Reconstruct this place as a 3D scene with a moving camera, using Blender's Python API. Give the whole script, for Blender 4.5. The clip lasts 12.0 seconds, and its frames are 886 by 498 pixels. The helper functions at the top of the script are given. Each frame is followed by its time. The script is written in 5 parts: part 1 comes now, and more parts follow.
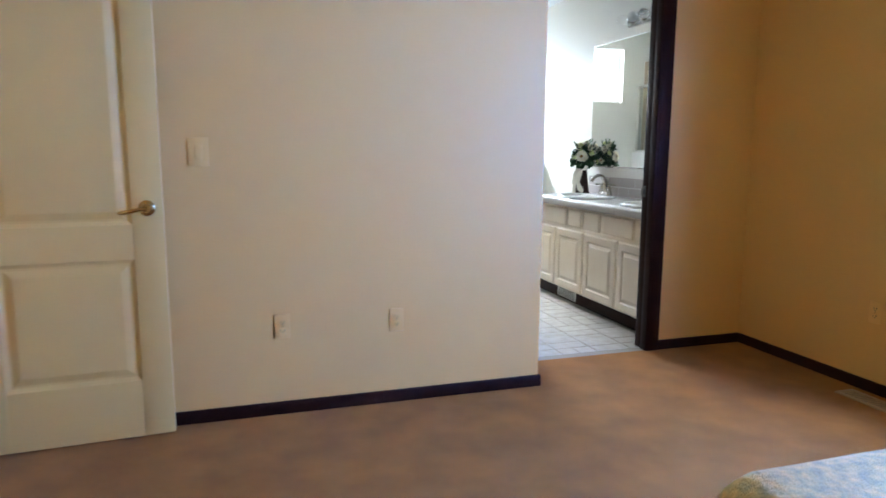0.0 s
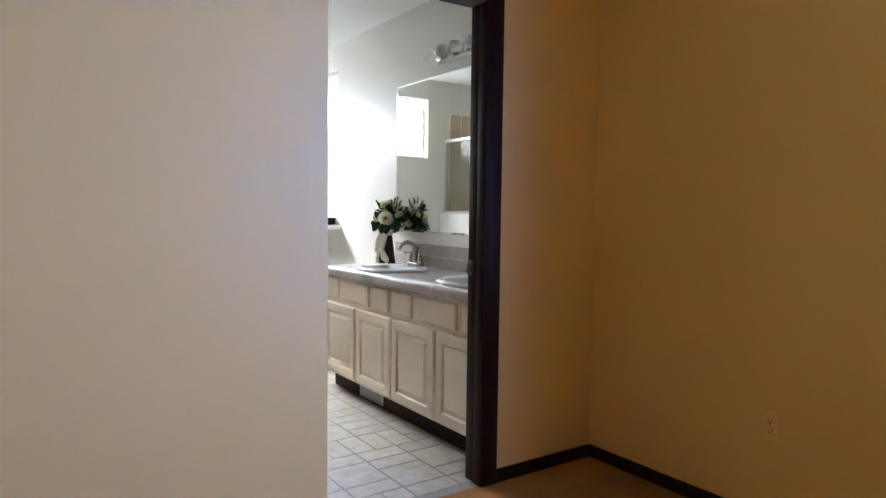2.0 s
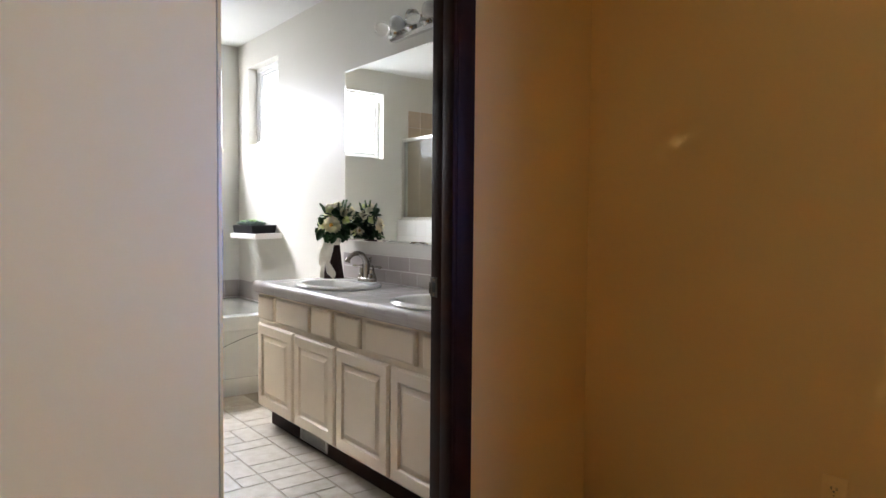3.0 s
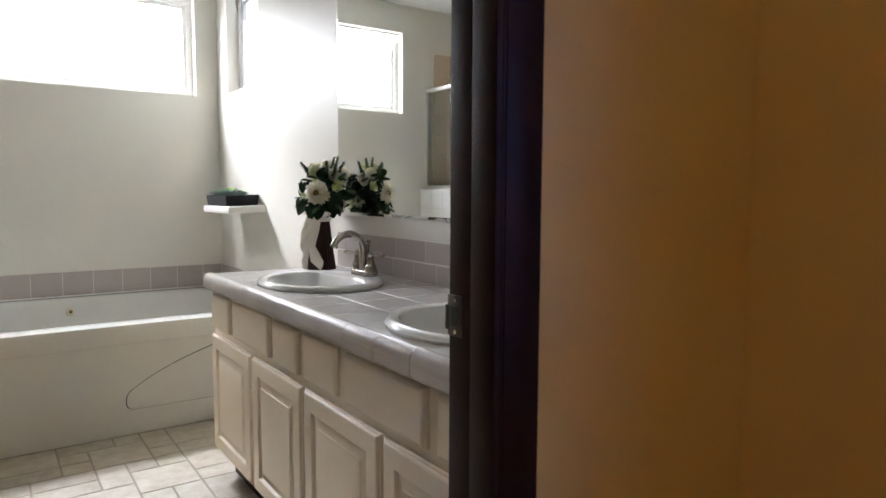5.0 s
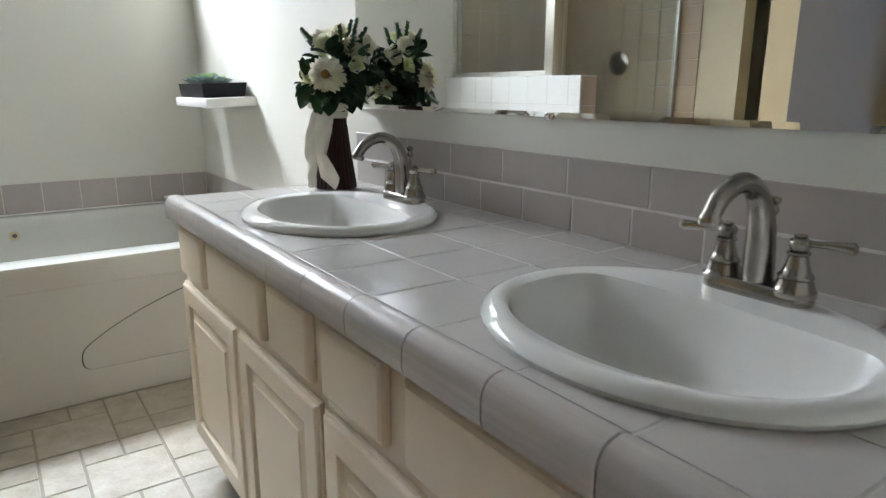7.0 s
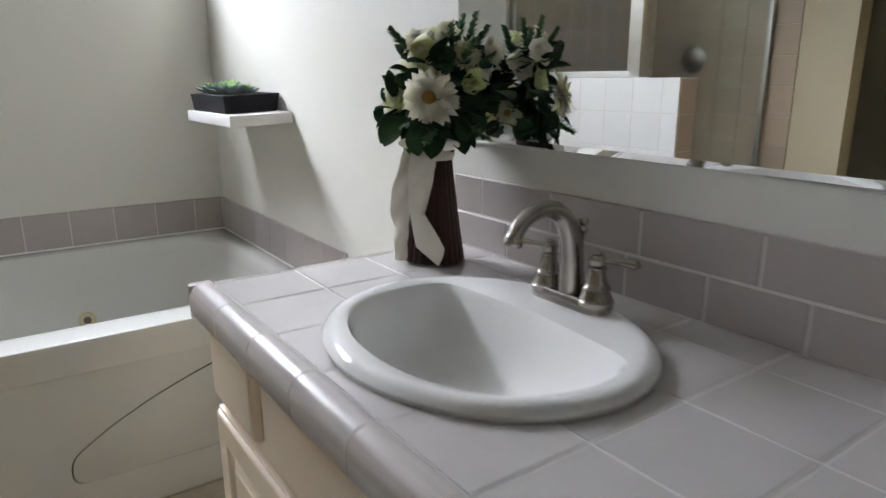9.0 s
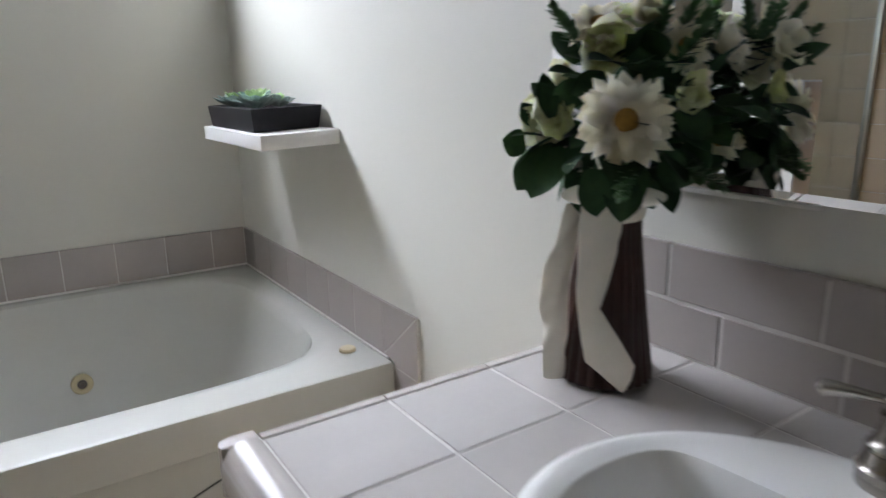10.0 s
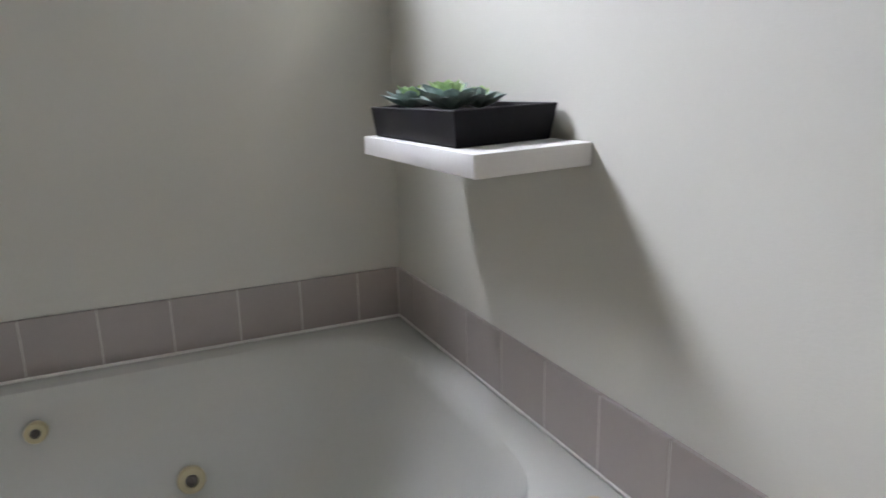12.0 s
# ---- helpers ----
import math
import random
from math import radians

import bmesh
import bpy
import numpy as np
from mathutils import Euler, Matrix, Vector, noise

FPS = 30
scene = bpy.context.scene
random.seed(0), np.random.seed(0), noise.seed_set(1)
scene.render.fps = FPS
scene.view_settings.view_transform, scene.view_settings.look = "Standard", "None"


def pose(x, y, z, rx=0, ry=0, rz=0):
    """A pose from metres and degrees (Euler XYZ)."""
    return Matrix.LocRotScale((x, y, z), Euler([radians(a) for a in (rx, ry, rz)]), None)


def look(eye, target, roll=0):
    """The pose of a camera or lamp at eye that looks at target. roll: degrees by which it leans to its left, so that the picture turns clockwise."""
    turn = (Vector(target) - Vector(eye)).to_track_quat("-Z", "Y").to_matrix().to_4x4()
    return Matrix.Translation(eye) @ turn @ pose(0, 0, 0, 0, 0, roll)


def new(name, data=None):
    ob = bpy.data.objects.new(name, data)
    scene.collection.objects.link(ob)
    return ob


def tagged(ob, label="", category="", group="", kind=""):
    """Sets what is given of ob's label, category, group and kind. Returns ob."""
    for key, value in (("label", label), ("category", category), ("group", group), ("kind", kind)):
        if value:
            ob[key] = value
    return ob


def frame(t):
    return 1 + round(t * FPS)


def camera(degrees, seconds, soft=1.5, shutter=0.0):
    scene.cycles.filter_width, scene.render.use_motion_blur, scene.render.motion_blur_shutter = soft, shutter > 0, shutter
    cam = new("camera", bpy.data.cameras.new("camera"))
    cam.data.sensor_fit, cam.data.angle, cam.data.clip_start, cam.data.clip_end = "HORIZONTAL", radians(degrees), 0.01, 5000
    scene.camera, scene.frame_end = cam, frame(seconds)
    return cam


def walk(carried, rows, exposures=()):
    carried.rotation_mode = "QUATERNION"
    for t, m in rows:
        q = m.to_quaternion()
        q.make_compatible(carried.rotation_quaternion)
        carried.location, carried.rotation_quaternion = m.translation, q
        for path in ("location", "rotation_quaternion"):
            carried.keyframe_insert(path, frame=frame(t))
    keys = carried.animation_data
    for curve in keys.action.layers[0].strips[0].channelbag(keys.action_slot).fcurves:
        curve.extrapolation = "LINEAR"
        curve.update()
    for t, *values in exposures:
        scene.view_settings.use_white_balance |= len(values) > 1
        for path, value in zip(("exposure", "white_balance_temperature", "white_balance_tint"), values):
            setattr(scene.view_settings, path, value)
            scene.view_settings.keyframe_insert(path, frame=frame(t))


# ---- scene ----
cam = camera(68.2, 12.0, shutter=0.4)
PATH = [
    (0, (-0.059, 0.118, 1.242), (0.533, 2.006, 0.945), 0.3),
    (0.5, (0.074, 0.336, 1.245), (0.824, 2.173, 0.993), 0.5),
    (1, (0.225, 0.623, 1.281), (1.185, 2.368, 1.098), 0.6),
    (1.5, (0.411, 0.934, 1.236), (1.509, 2.601, 1.102), 0.6),
    (2, (0.557, 1.237, 1.255), (1.684, 2.885, 1.14), 0.7),
    (2.5, (0.751, 1.531, 1.251), (1.921, 3.149, 1.148), 0.6),
    (3, (0.968, 1.81, 1.234), (2.196, 3.387, 1.146), 0.5),
    (3.5, (1.182, 2.054, 1.263), (2.411, 3.629, 1.169), 0.5),
    (5.5, (1.833, 3.042, 1.19), (2.932, 4.693, 0.933), 0.1),
    (6, (1.902, 3.3, 1.194), (2.99, 4.93, 0.797), -0.0),
    (6.5, (1.988, 3.466, 1.153), (3.099, 5.066, 0.697), -0.0),
    (8.5, (2.148, 4.102, 1.224), (3.248, 5.695, 0.722), 0.1),
    (9, (2.18, 4.335, 1.236), (3.289, 5.92, 0.729), -0.2),
    (9.5, (2.285, 4.656, 1.25), (3.387, 6.244, 0.739), -0.45),
    (10, (2.304, 4.896, 1.244), (3.392, 6.499, 0.747), -0.7),
    (10.5, (2.296, 5.124, 1.222), (3.385, 6.733, 0.748), -0.56),
    (11, (2.324, 5.325, 1.201), (3.403, 6.938, 0.718), -0.61),
    (11.5, (2.388, 5.545, 1.208), (3.416, 7.192, 0.725), -0.7),
    (12, (2.399, 5.646, 1.212), (3.217, 7.409, 0.738), -1.3),
]
walk(cam, [(t, look(eye, target, roll)) for t, eye, target, roll in PATH],
     [(0.0, 0.95, 5850, 2), (0.5, 0.75, 5900, 3), (1.5, 0.65, 6150, 6), (2.5, 0.5, 6400, 8), (3.5, 0.45, 6700, 11), (5.5, 0.2, 6500, 7), (6.5, 0.27, 6300, 3),
      (8.5, 0.05, 6320, 8), (9.5, -0.22, 6250, 9), (10.5, -0.5, 6150, 9), (11.0, -0.68, 6150, 10), (12.0, -0.62, 6300, 11)])
# ---------------------------------------------------------------- light
world = bpy.data.worlds.new("world")
scene.world = world
world.use_nodes = True
wn = world.node_tree.nodes
sky = wn.new("ShaderNodeTexSky")
sky.sky_type = "NISHITA"
sky.sun_disc = False
sky.sun_elevation, sky.sun_rotation = radians(50), radians(150)
wn["Background"].inputs["Strength"].default_value = 0.12
world.node_tree.links.new(sky.outputs[0], wn["Background"].inputs[0])

sun = new("sun", bpy.data.lights.new("sun", "SUN"))
sun.data.energy, sun.data.angle, sun.data.color = 0.7, radians(15), (1.0, 0.96, 0.9)
sun.matrix_world = look((0, 0, 0), (-0.32, 0.55, -0.77))


def window_light(name, eye, target, w, h, watts, color):
    """Sky light that enters by one window opening."""
    ob = new(name, bpy.data.lights.new(name, "AREA"))
    ob.data.shape, ob.data.size, ob.data.size_y = "RECTANGLE", w, h
    ob.data.energy, ob.data.color = watts, color
    ob.matrix_world = look(eye, target)
    return ob


SKY = (0.91, 0.94, 1.06)
window_light("sky_light_tub_window", (2.20, 8.15, 3.10), (2.254, 7.15, 2.20), 2.5, 1.3, 600, SKY)
window_light("sky_light_tub_opening", (2.254, 7.56, 2.168), (2.254, 6.56, 1.9), 1.35, 0.64, 9, SKY)
window_light("sky_light_side_window", (3.22, 6.895, 2.168), (2.22, 6.895, 1.85), 0.6, 0.64, 2.0, SKY)
# Pushed far bluer than sky; the orange-tinted bedroom colours bring lit surfaces back to cream.
window_light("sky_light_bedroom_window", (3.50, 1.30, 1.42), (1.30, 2.20, 1.08), 1.1, 1.5, 58, (0.545, 1.13, 3.75))


# ---------------------------------------------------------------- materials
def material(name, color, rough=0.5, metal=0.0, vary=0.06, scale=6.0, fine=80.0, bump=0.05, dark=None, spread=0.0, coat=0.0, gloss=0.08, detail=5):
    """A surface with large stains and fine grain, in metres."""
    m = bpy.data.materials.new(name)
    m.use_nodes = True
    n, l = m.node_tree.nodes, m.node_tree.links
    b = n["Principled BSDF"]
    b.inputs["Metallic"].default_value = metal
    b.inputs["Coat Weight"].default_value = coat
    tc = n.new("ShaderNodeTexCoord")
    big = n.new("ShaderNodeTexNoise")
    big.inputs["Scale"].default_value, big.inputs["Detail"].default_value = scale, detail
    small = n.new("ShaderNodeTexNoise")
    small.inputs["Scale"].default_value, small.inputs["Detail"].default_value = fine, 3
    for t in (big, small):
        l.new(tc.outputs["Object"], t.inputs["Vector"])
    mix = n.new("ShaderNodeMix")
    mix.data_type = "RGBA"
    dark = dark or tuple(c * (1 - 2.2 * vary) for c in color)
    mix.inputs["A"].default_value, mix.inputs["B"].default_value = (*dark, 1), (*color, 1)
    ramp = n.new("ShaderNodeMapRange")
    ramp.inputs["From Min"].default_value, ramp.inputs["From Max"].default_value = 0.25, 0.75
    l.new(big.outputs["Fac"], ramp.inputs["Value"])
    l.new(ramp.outputs[0], mix.inputs["Factor"])
    hsv = n.new("ShaderNodeHueSaturation")
    l.new(mix.outputs["Result"], hsv.inputs["Color"])
    val = n.new("ShaderNodeMapRange")
    val.inputs["To Min"].default_value, val.inputs["To Max"].default_value = 1 - vary, 1 + vary
    l.new(small.outputs["Fac"], val.inputs["Value"])
    last = val.outputs[0]
    if spread:
        info = n.new("ShaderNodeObjectInfo")
        move = n.new("ShaderNodeVectorMath")
        move.operation = "MULTIPLY_ADD"
        move.inputs[1].default_value = (37.0, 23.0, 51.0)
        l.new(info.outputs["Random"], move.inputs[0])
        l.new(tc.outputs["Object"], move.inputs[2])
        for t in (big, small):
            l.new(move.outputs[0], t.inputs["Vector"])
        rnd = n.new("ShaderNodeMapRange")
        rnd.inputs["To Min"].default_value, rnd.inputs["To Max"].default_value = 1 - spread, 1 + spread
        l.new(info.outputs["Random"], rnd.inputs["Value"])
        mul = n.new("ShaderNodeMath")
        mul.operation = "MULTIPLY"
        l.new(last, mul.inputs[0])
        l.new(rnd.outputs[0], mul.inputs[1])
        last = mul.outputs[0]
    l.new(last, hsv.inputs["Value"])
    l.new(hsv.outputs[0], b.inputs["Base Color"])
    rr = n.new("ShaderNodeMapRange")
    lo, hi = max(rough - gloss, 0.02), min(rough + gloss, 1)
    lo, hi = (max(lo, 0.29), max(hi, 0.30)) if rough >= 0.27 else (lo, min(hi, 0.262))
    rr.inputs["To Min"].default_value, rr.inputs["To Max"].default_value = lo, hi
    l.new(big.outputs["Fac"], rr.inputs["Value"])
    l.new(rr.outputs[0], b.inputs["Roughness"])
    if bump:
        bp = n.new("ShaderNodeBump")
        bp.inputs["Strength"].default_value, bp.inputs["Distance"].default_value = bump, 0.01
        l.new(small.outputs["Fac"], bp.inputs["Height"])
        l.new(bp.outputs[0], b.inputs["Normal"])
    return m


def glass(name, color, rough):
    m = bpy.data.materials.new(name)
    m.use_nodes = True
    b = m.node_tree.nodes["Principled BSDF"]
    b.inputs["Base Color"].default_value = (*color, 1)
    b.inputs["Roughness"].default_value = rough
    b.inputs["Transmission Weight"].default_value = 1.0
    b.inputs["IOR"].default_value = 1.05 if rough < 0.05 else 1.3
    return m


# Cream deepened to orange, so walls lit only by bounce look warm.
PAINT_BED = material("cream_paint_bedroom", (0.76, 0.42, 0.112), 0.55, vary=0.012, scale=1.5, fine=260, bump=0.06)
PAINT_BATH = material("pale_paint_bathroom", (0.62, 0.605, 0.54), 0.42, vary=0.012, scale=1.5, fine=260, bump=0.08)
CEILING = material("white_ceiling_paint", (0.76, 0.76, 0.73), 0.8, vary=0.02, scale=2, fine=160, bump=0.15)
# White ceiling given an orange tint that stands in for warm bounced light.
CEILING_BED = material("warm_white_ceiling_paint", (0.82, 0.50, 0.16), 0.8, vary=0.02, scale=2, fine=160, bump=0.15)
# Tan made more orange to warm the light it throws on the recess.
CARPET = material("tan_carpet", (0.48, 0.195, 0.030), 0.95, vary=0.16, scale=4.5, fine=300, bump=0.9, dark=(0.29, 0.116, 0.016), detail=9)
MAHOGANY = material("dark_mahogany_stain", (0.030, 0.0075, 0.0035), 0.5, vary=0.2, scale=9, fine=120, bump=0.05)
# Pale door colour with orange added to cancel the bedroom lamp's blue light.
DOOR_PAINT = material("white_door_paint", (0.73, 0.43, 0.118), 0.4, vary=0.015, scale=3, fine=200, bump=0.03)
MAHOGANY.node_tree.nodes["Principled BSDF"].inputs["Specular IOR Level"].default_value = 0.1
CABINET = material("almond_cabinet_paint", (0.80, 0.68, 0.52), 0.36, vary=0.02, scale=5, fine=120, bump=0.03)
TILE = material("greige_counter_tile", (0.51, 0.477, 0.450), 0.20, vary=0.025, scale=14, fine=90, bump=0.0, spread=0.04, gloss=0.03, detail=4)
EDGE = material("streaked_edge_tile", (0.535, 0.497, 0.466), 0.22, vary=0.03, scale=70, fine=90, bump=0.0, dark=(0.46, 0.41, 0.37), gloss=0.01, detail=3)
stretch = EDGE.node_tree.nodes.new("ShaderNodeMapping")
stretch.inputs["Scale"].default_value = (1.0, 0.05, 1.6)
for link in [k for k in EDGE.node_tree.links if k.from_socket.name == "Object"]:
    EDGE.node_tree.links.new(link.from_socket, stretch.inputs["Vector"])
    EDGE.node_tree.links.new(stretch.outputs[0], link.to_socket)
SPLASH = material("greige_wall_tile", (0.366, 0.324, 0.297), 0.32, vary=0.022, scale=12, fine=90, bump=0.0, spread=0.04, gloss=0.01, detail=4)
GROUT = material("pale_grout", (0.64, 0.61, 0.57), 0.9, vary=0.06, scale=14, fine=200, bump=0.2)
PORCELAIN = material("white_porcelain", (0.84, 0.83, 0.80), 0.08, vary=0.01, scale=3, fine=30, bump=0.0, coat=0.4)
ACRYLIC = material("white_tub_acrylic", (0.58, 0.575, 0.53), 0.10, gloss=0.03, vary=0.015, scale=2, fine=40, bump=0.0)
NICKEL = material("brushed_nickel", (0.40, 0.37, 0.335), 0.25, 1.0, vary=0.06, scale=30, fine=300, bump=0.02)
CHROME = material("polished_chrome", (0.75, 0.75, 0.75), 0.08, 1.0, vary=0.03, scale=20, fine=100, bump=0.0)
BRASS = material("worn_brass", (0.60, 0.42, 0.17), 0.25, 1.0, vary=0.08, scale=40, fine=200, bump=0.02)
VINYL = material("stone_pattern_vinyl", (0.53, 0.495, 0.425), 0.45, vary=0.10, scale=16, fine=90, bump=0.10, dark=(0.37, 0.32, 0.235), spread=0.08)
VINYL_JOINT = material("vinyl_joint", (0.33, 0.285, 0.215), 0.6, vary=0.06, scale=9, fine=100, bump=0.1)
KNEE_TILE = material("pale_half_wall_tile", (0.60, 0.585, 0.56), 0.30, vary=0.012, scale=7, fine=60, bump=0.0, spread=0.03, gloss=0.015, detail=1)
CREAM = material("yellow_cream_paint", (0.58, 0.50, 0.34), 0.5, vary=0.012, scale=1.5, fine=260, bump=0.05)
# Cream warmed to cancel the blue bedroom light that reaches the partition.
CREAM_OFFSET = material("warm_cream_paint", (0.66, 0.50, 0.27), 0.5, vary=0.012, scale=1.5, fine=260, bump=0.05)
STRIKE = material("tarnished_nickel", (0.14, 0.12, 0.105), 0.4, 0.8, vary=0.1, scale=40, fine=300, bump=0.02)
SHOWER_TILE = material("beige_shower_tile", (0.46, 0.36, 0.26), 0.3, vary=0.012, scale=8, fine=60, bump=0.0, spread=0.05, gloss=0.015, detail=1)
PLASTIC = material("white_plastic", (0.78, 0.76, 0.72), 0.35, vary=0.01, scale=20, fine=200, bump=0.0)
SLOT = material("dark_slot", (0.03, 0.03, 0.03), 0.6, vary=0.05, scale=20, fine=200, bump=0.0)
WHITE_WOOD = material("white_shelf_paint", (0.80, 0.78, 0.75), 0.4, vary=0.02, scale=6, fine=120, bump=0.04)
BLACK = material("matt_black_paint", (0.013, 0.012, 0.015), 0.45, vary=0.1, scale=10, fine=150, bump=0.04)
BLACK.node_tree.nodes["Principled BSDF"].inputs["Specular IOR Level"].default_value = 0.15
MIRROR = material("mirror_silver", (0.93, 0.95, 0.94), 0.02, 1.0, vary=0.0, scale=1, fine=1, bump=0.0)
for link in [k for k in MIRROR.node_tree.links if k.to_socket.name == "Roughness"]:
    MIRROR.node_tree.links.remove(link)
MIRROR.node_tree.nodes["Principled BSDF"].inputs["Roughness"].default_value = 0.0
PANE = glass("clear_glass", (1, 1, 1), 0.0)
SHOWER_GLASS = glass("shower_glass", (0.86, 0.91, 0.90), 0.12)
VINYL_FRAME = material("white_window_frame", (0.82, 0.82, 0.80), 0.35, vary=0.01, scale=10, fine=100, bump=0.0)
ALUMINIUM = material("satin_aluminium", (0.62, 0.60, 0.56), 0.3, 1.0, vary=0.04, scale=20, fine=200, bump=0.02)
GROUND = material("grass_ground", (0.07, 0.10, 0.04), 0.95, vary=0.15, scale=0.6, fine=30, bump=0.4)

def overcast():
    """Plain bright haze outside the windows."""
    m = bpy.data.materials.new("overcast_haze")
    m.use_nodes = True
    n, l = m.node_tree.nodes, m.node_tree.links
    n.remove(n["Principled BSDF"])
    e = n.new("ShaderNodeEmission")
    e.inputs["Color"].default_value, e.inputs["Strength"].default_value = (0.95, 0.98, 1.0, 1), 1.6
    l.new(e.outputs[0], n["Material Output"].inputs["Surface"])
    return m


HAZE = overcast()

# ---------------------------------------------------------------- mesh helpers
BASE = {}


def thing(name, x, y, z, label, category, group=""):
    ob = new(name)
    ob.location = (x, y, z)
    ob.empty_display_size = 0.05
    BASE[ob.name] = Vector((x, y, z))
    return tagged(ob, label, category, group)


def smooth(me, on):
    me.polygons.foreach_set("use_smooth", [on] * len(me.polygons))


def auto_smooth(bm, angle=35):
    for e in bm.edges:
        if len(e.link_faces) == 2 and e.calc_face_angle(0) > radians(angle):
            e.smooth = False
    for f in bm.faces:
        f.smooth = True


def part(name, bm, mat, parent=None, label="", soft=True):
    """One bmesh, given in world metres, as one mesh object under a thing or a part."""
    bmesh.ops.recalc_face_normals(bm, faces=bm.faces[:])
    if soft:
        auto_smooth(bm)
    me = bpy.data.meshes.new(name)
    if parent:
        bmesh.ops.translate(bm, vec=-BASE[parent.name], verts=bm.verts[:])
    bm.to_mesh(me)
    bm.free()
    me.materials.append(mat)
    ob = new(name, me)
    if parent:
        ob.parent = parent
        BASE[ob.name] = BASE[parent.name]
    return tagged(ob, label)


def structure(name, bm, mat, label="", category="", soft=False):
    ob = part(name, bm, mat, None, label, soft)
    BASE[ob.name] = Vector((0, 0, 0))
    return tagged(ob, label or name.replace("_", " "), category or "structure", kind="structure")


def box(x0, x1, y0, y1, z0, z1, bev=0.0, seg=2):
    bm = bmesh.new()
    bmesh.ops.create_cube(bm, size=1)
    for v in bm.verts:
        v.co = Vector(((x0 + x1) / 2 + v.co.x * (x1 - x0), (y0 + y1) / 2 + v.co.y * (y1 - y0), (z0 + z1) / 2 + v.co.z * (z1 - z0)))
    if bev:
        bmesh.ops.bevel(bm, geom=bm.edges[:], offset=bev, segments=seg, affect="EDGES", profile=0.5)
    return bm


def join(*bms):
    out = bmesh.new()
    for b in bms:
        me = bpy.data.meshes.new("tmp")
        b.to_mesh(me)
        b.free()
        out.from_mesh(me)
        bpy.data.meshes.remove(me)
    return out


def holed(axis, a0, a1, b0, b1, z0, z1, holes):
    """A wall slab with rectangular openings. axis 'x': it runs along x between a0 and a1, and is b0 to b1 thick."""
    us = sorted({a0, a1, *[h[0] for h in holes], *[h[1] for h in holes]})
    vs = sorted({z0, z1, *[h[2] for h in holes], *[h[3] for h in holes]})
    bm, made = bmesh.new(), {}

    def solid(i, j):
        if not (0 <= i < len(us) - 1 and 0 <= j < len(vs) - 1):
            return False
        u, v = (us[i] + us[i + 1]) / 2, (vs[j] + vs[j + 1]) / 2
        return not any(h[0] < u < h[1] and h[2] < v < h[3] for h in holes)

    def corner(i, j, b):
        if (i, j, b) not in made:
            made[i, j, b] = bm.verts.new((us[i], b, vs[j]) if axis == "x" else (b, us[i], vs[j]))
        return made[i, j, b]

    for i in range(len(us) - 1):
        for j in range(len(vs) - 1):
            if not solid(i, j):
                continue
            for b in (b0, b1):
                bm.faces.new([corner(i, j, b), corner(i + 1, j, b), corner(i + 1, j + 1, b), corner(i, j + 1, b)])
            for (p, q), (di, dj) in ((((i, j), (i + 1, j)), (0, -1)), (((i, j + 1), (i + 1, j + 1)), (0, 1)), (((i, j), (i, j + 1)), (-1, 0)), (((i + 1, j), (i + 1, j + 1)), (1, 0))):
                if not solid(i + di, j + dj):
                    bm.faces.new([corner(*p, b0), corner(*q, b0), corner(*q, b1), corner(*p, b1)])
    return bm


def prism(poly, axis, lo, hi):
    """A polygon pushed along an axis. 'x': poly holds (y, z); 'y': (x, z); 'z': (x, y)."""
    bm = bmesh.new()
    rings = []
    for h in (lo, hi):
        rings.append([bm.verts.new({"x": (h, p[0], p[1]), "y": (p[0], h, p[1]), "z": (p[0], p[1], h)}[axis]) for p in poly])
    n = len(poly)
    for i in range(n):
        bm.faces.new((rings[0][i], rings[0][(i + 1) % n], rings[1][(i + 1) % n], rings[1][i]))
    bm.faces.new(rings[0])
    bm.faces.new(rings[1])
    return bm


def rings(loops, close=True, cap0=True, cap1=True):
    """A skin over loops that hold equally many points."""
    bm = bmesh.new()
    vs = [[bm.verts.new(p) for p in lp] for lp in loops]
    n = len(vs[0])
    for a, b in zip(vs, vs[1:]):
        for i in range(n if close else n - 1):
            bm.faces.new((a[i], a[(i + 1) % n], b[(i + 1) % n], b[i]))
    if cap0:
        bm.faces.new(vs[0])
    if cap1:
        bm.faces.new(vs[-1])
    return bm


def lathe(cx, cy, prof, seg=24, m=None):
    """A turned shape: prof holds (radius, height)."""
    bm = rings([[(cx + r * math.cos(2 * math.pi * i / seg), cy + r * math.sin(2 * math.pi * i / seg), z) for i in range(seg)] for r, z in prof])
    if m:
        bmesh.ops.transform(bm, matrix=m, verts=bm.verts[:])
    return bm


def tube(pts, radii, seg=12, flat=1.0):
    """A round rod along points."""
    pts = [Vector(p) for p in pts]
    if not isinstance(radii, (list, tuple)):
        radii = [radii] * len(pts)
    loops, ref = [], None
    for i, p in enumerate(pts):
        d = (pts[min(i + 1, len(pts) - 1)] - pts[max(i - 1, 0)]).normalized()
        if ref is None:
            ref = d.orthogonal().normalized()
        side = (ref - d * ref.dot(d)).normalized()
        ref = side
        up = d.cross(side)
        loops.append([p + radii[i] * (side * math.cos(2 * math.pi * k / seg) + flat * up * math.sin(2 * math.pi * k / seg)) for k in range(seg)])
    return rings(loops)


TILES = {}


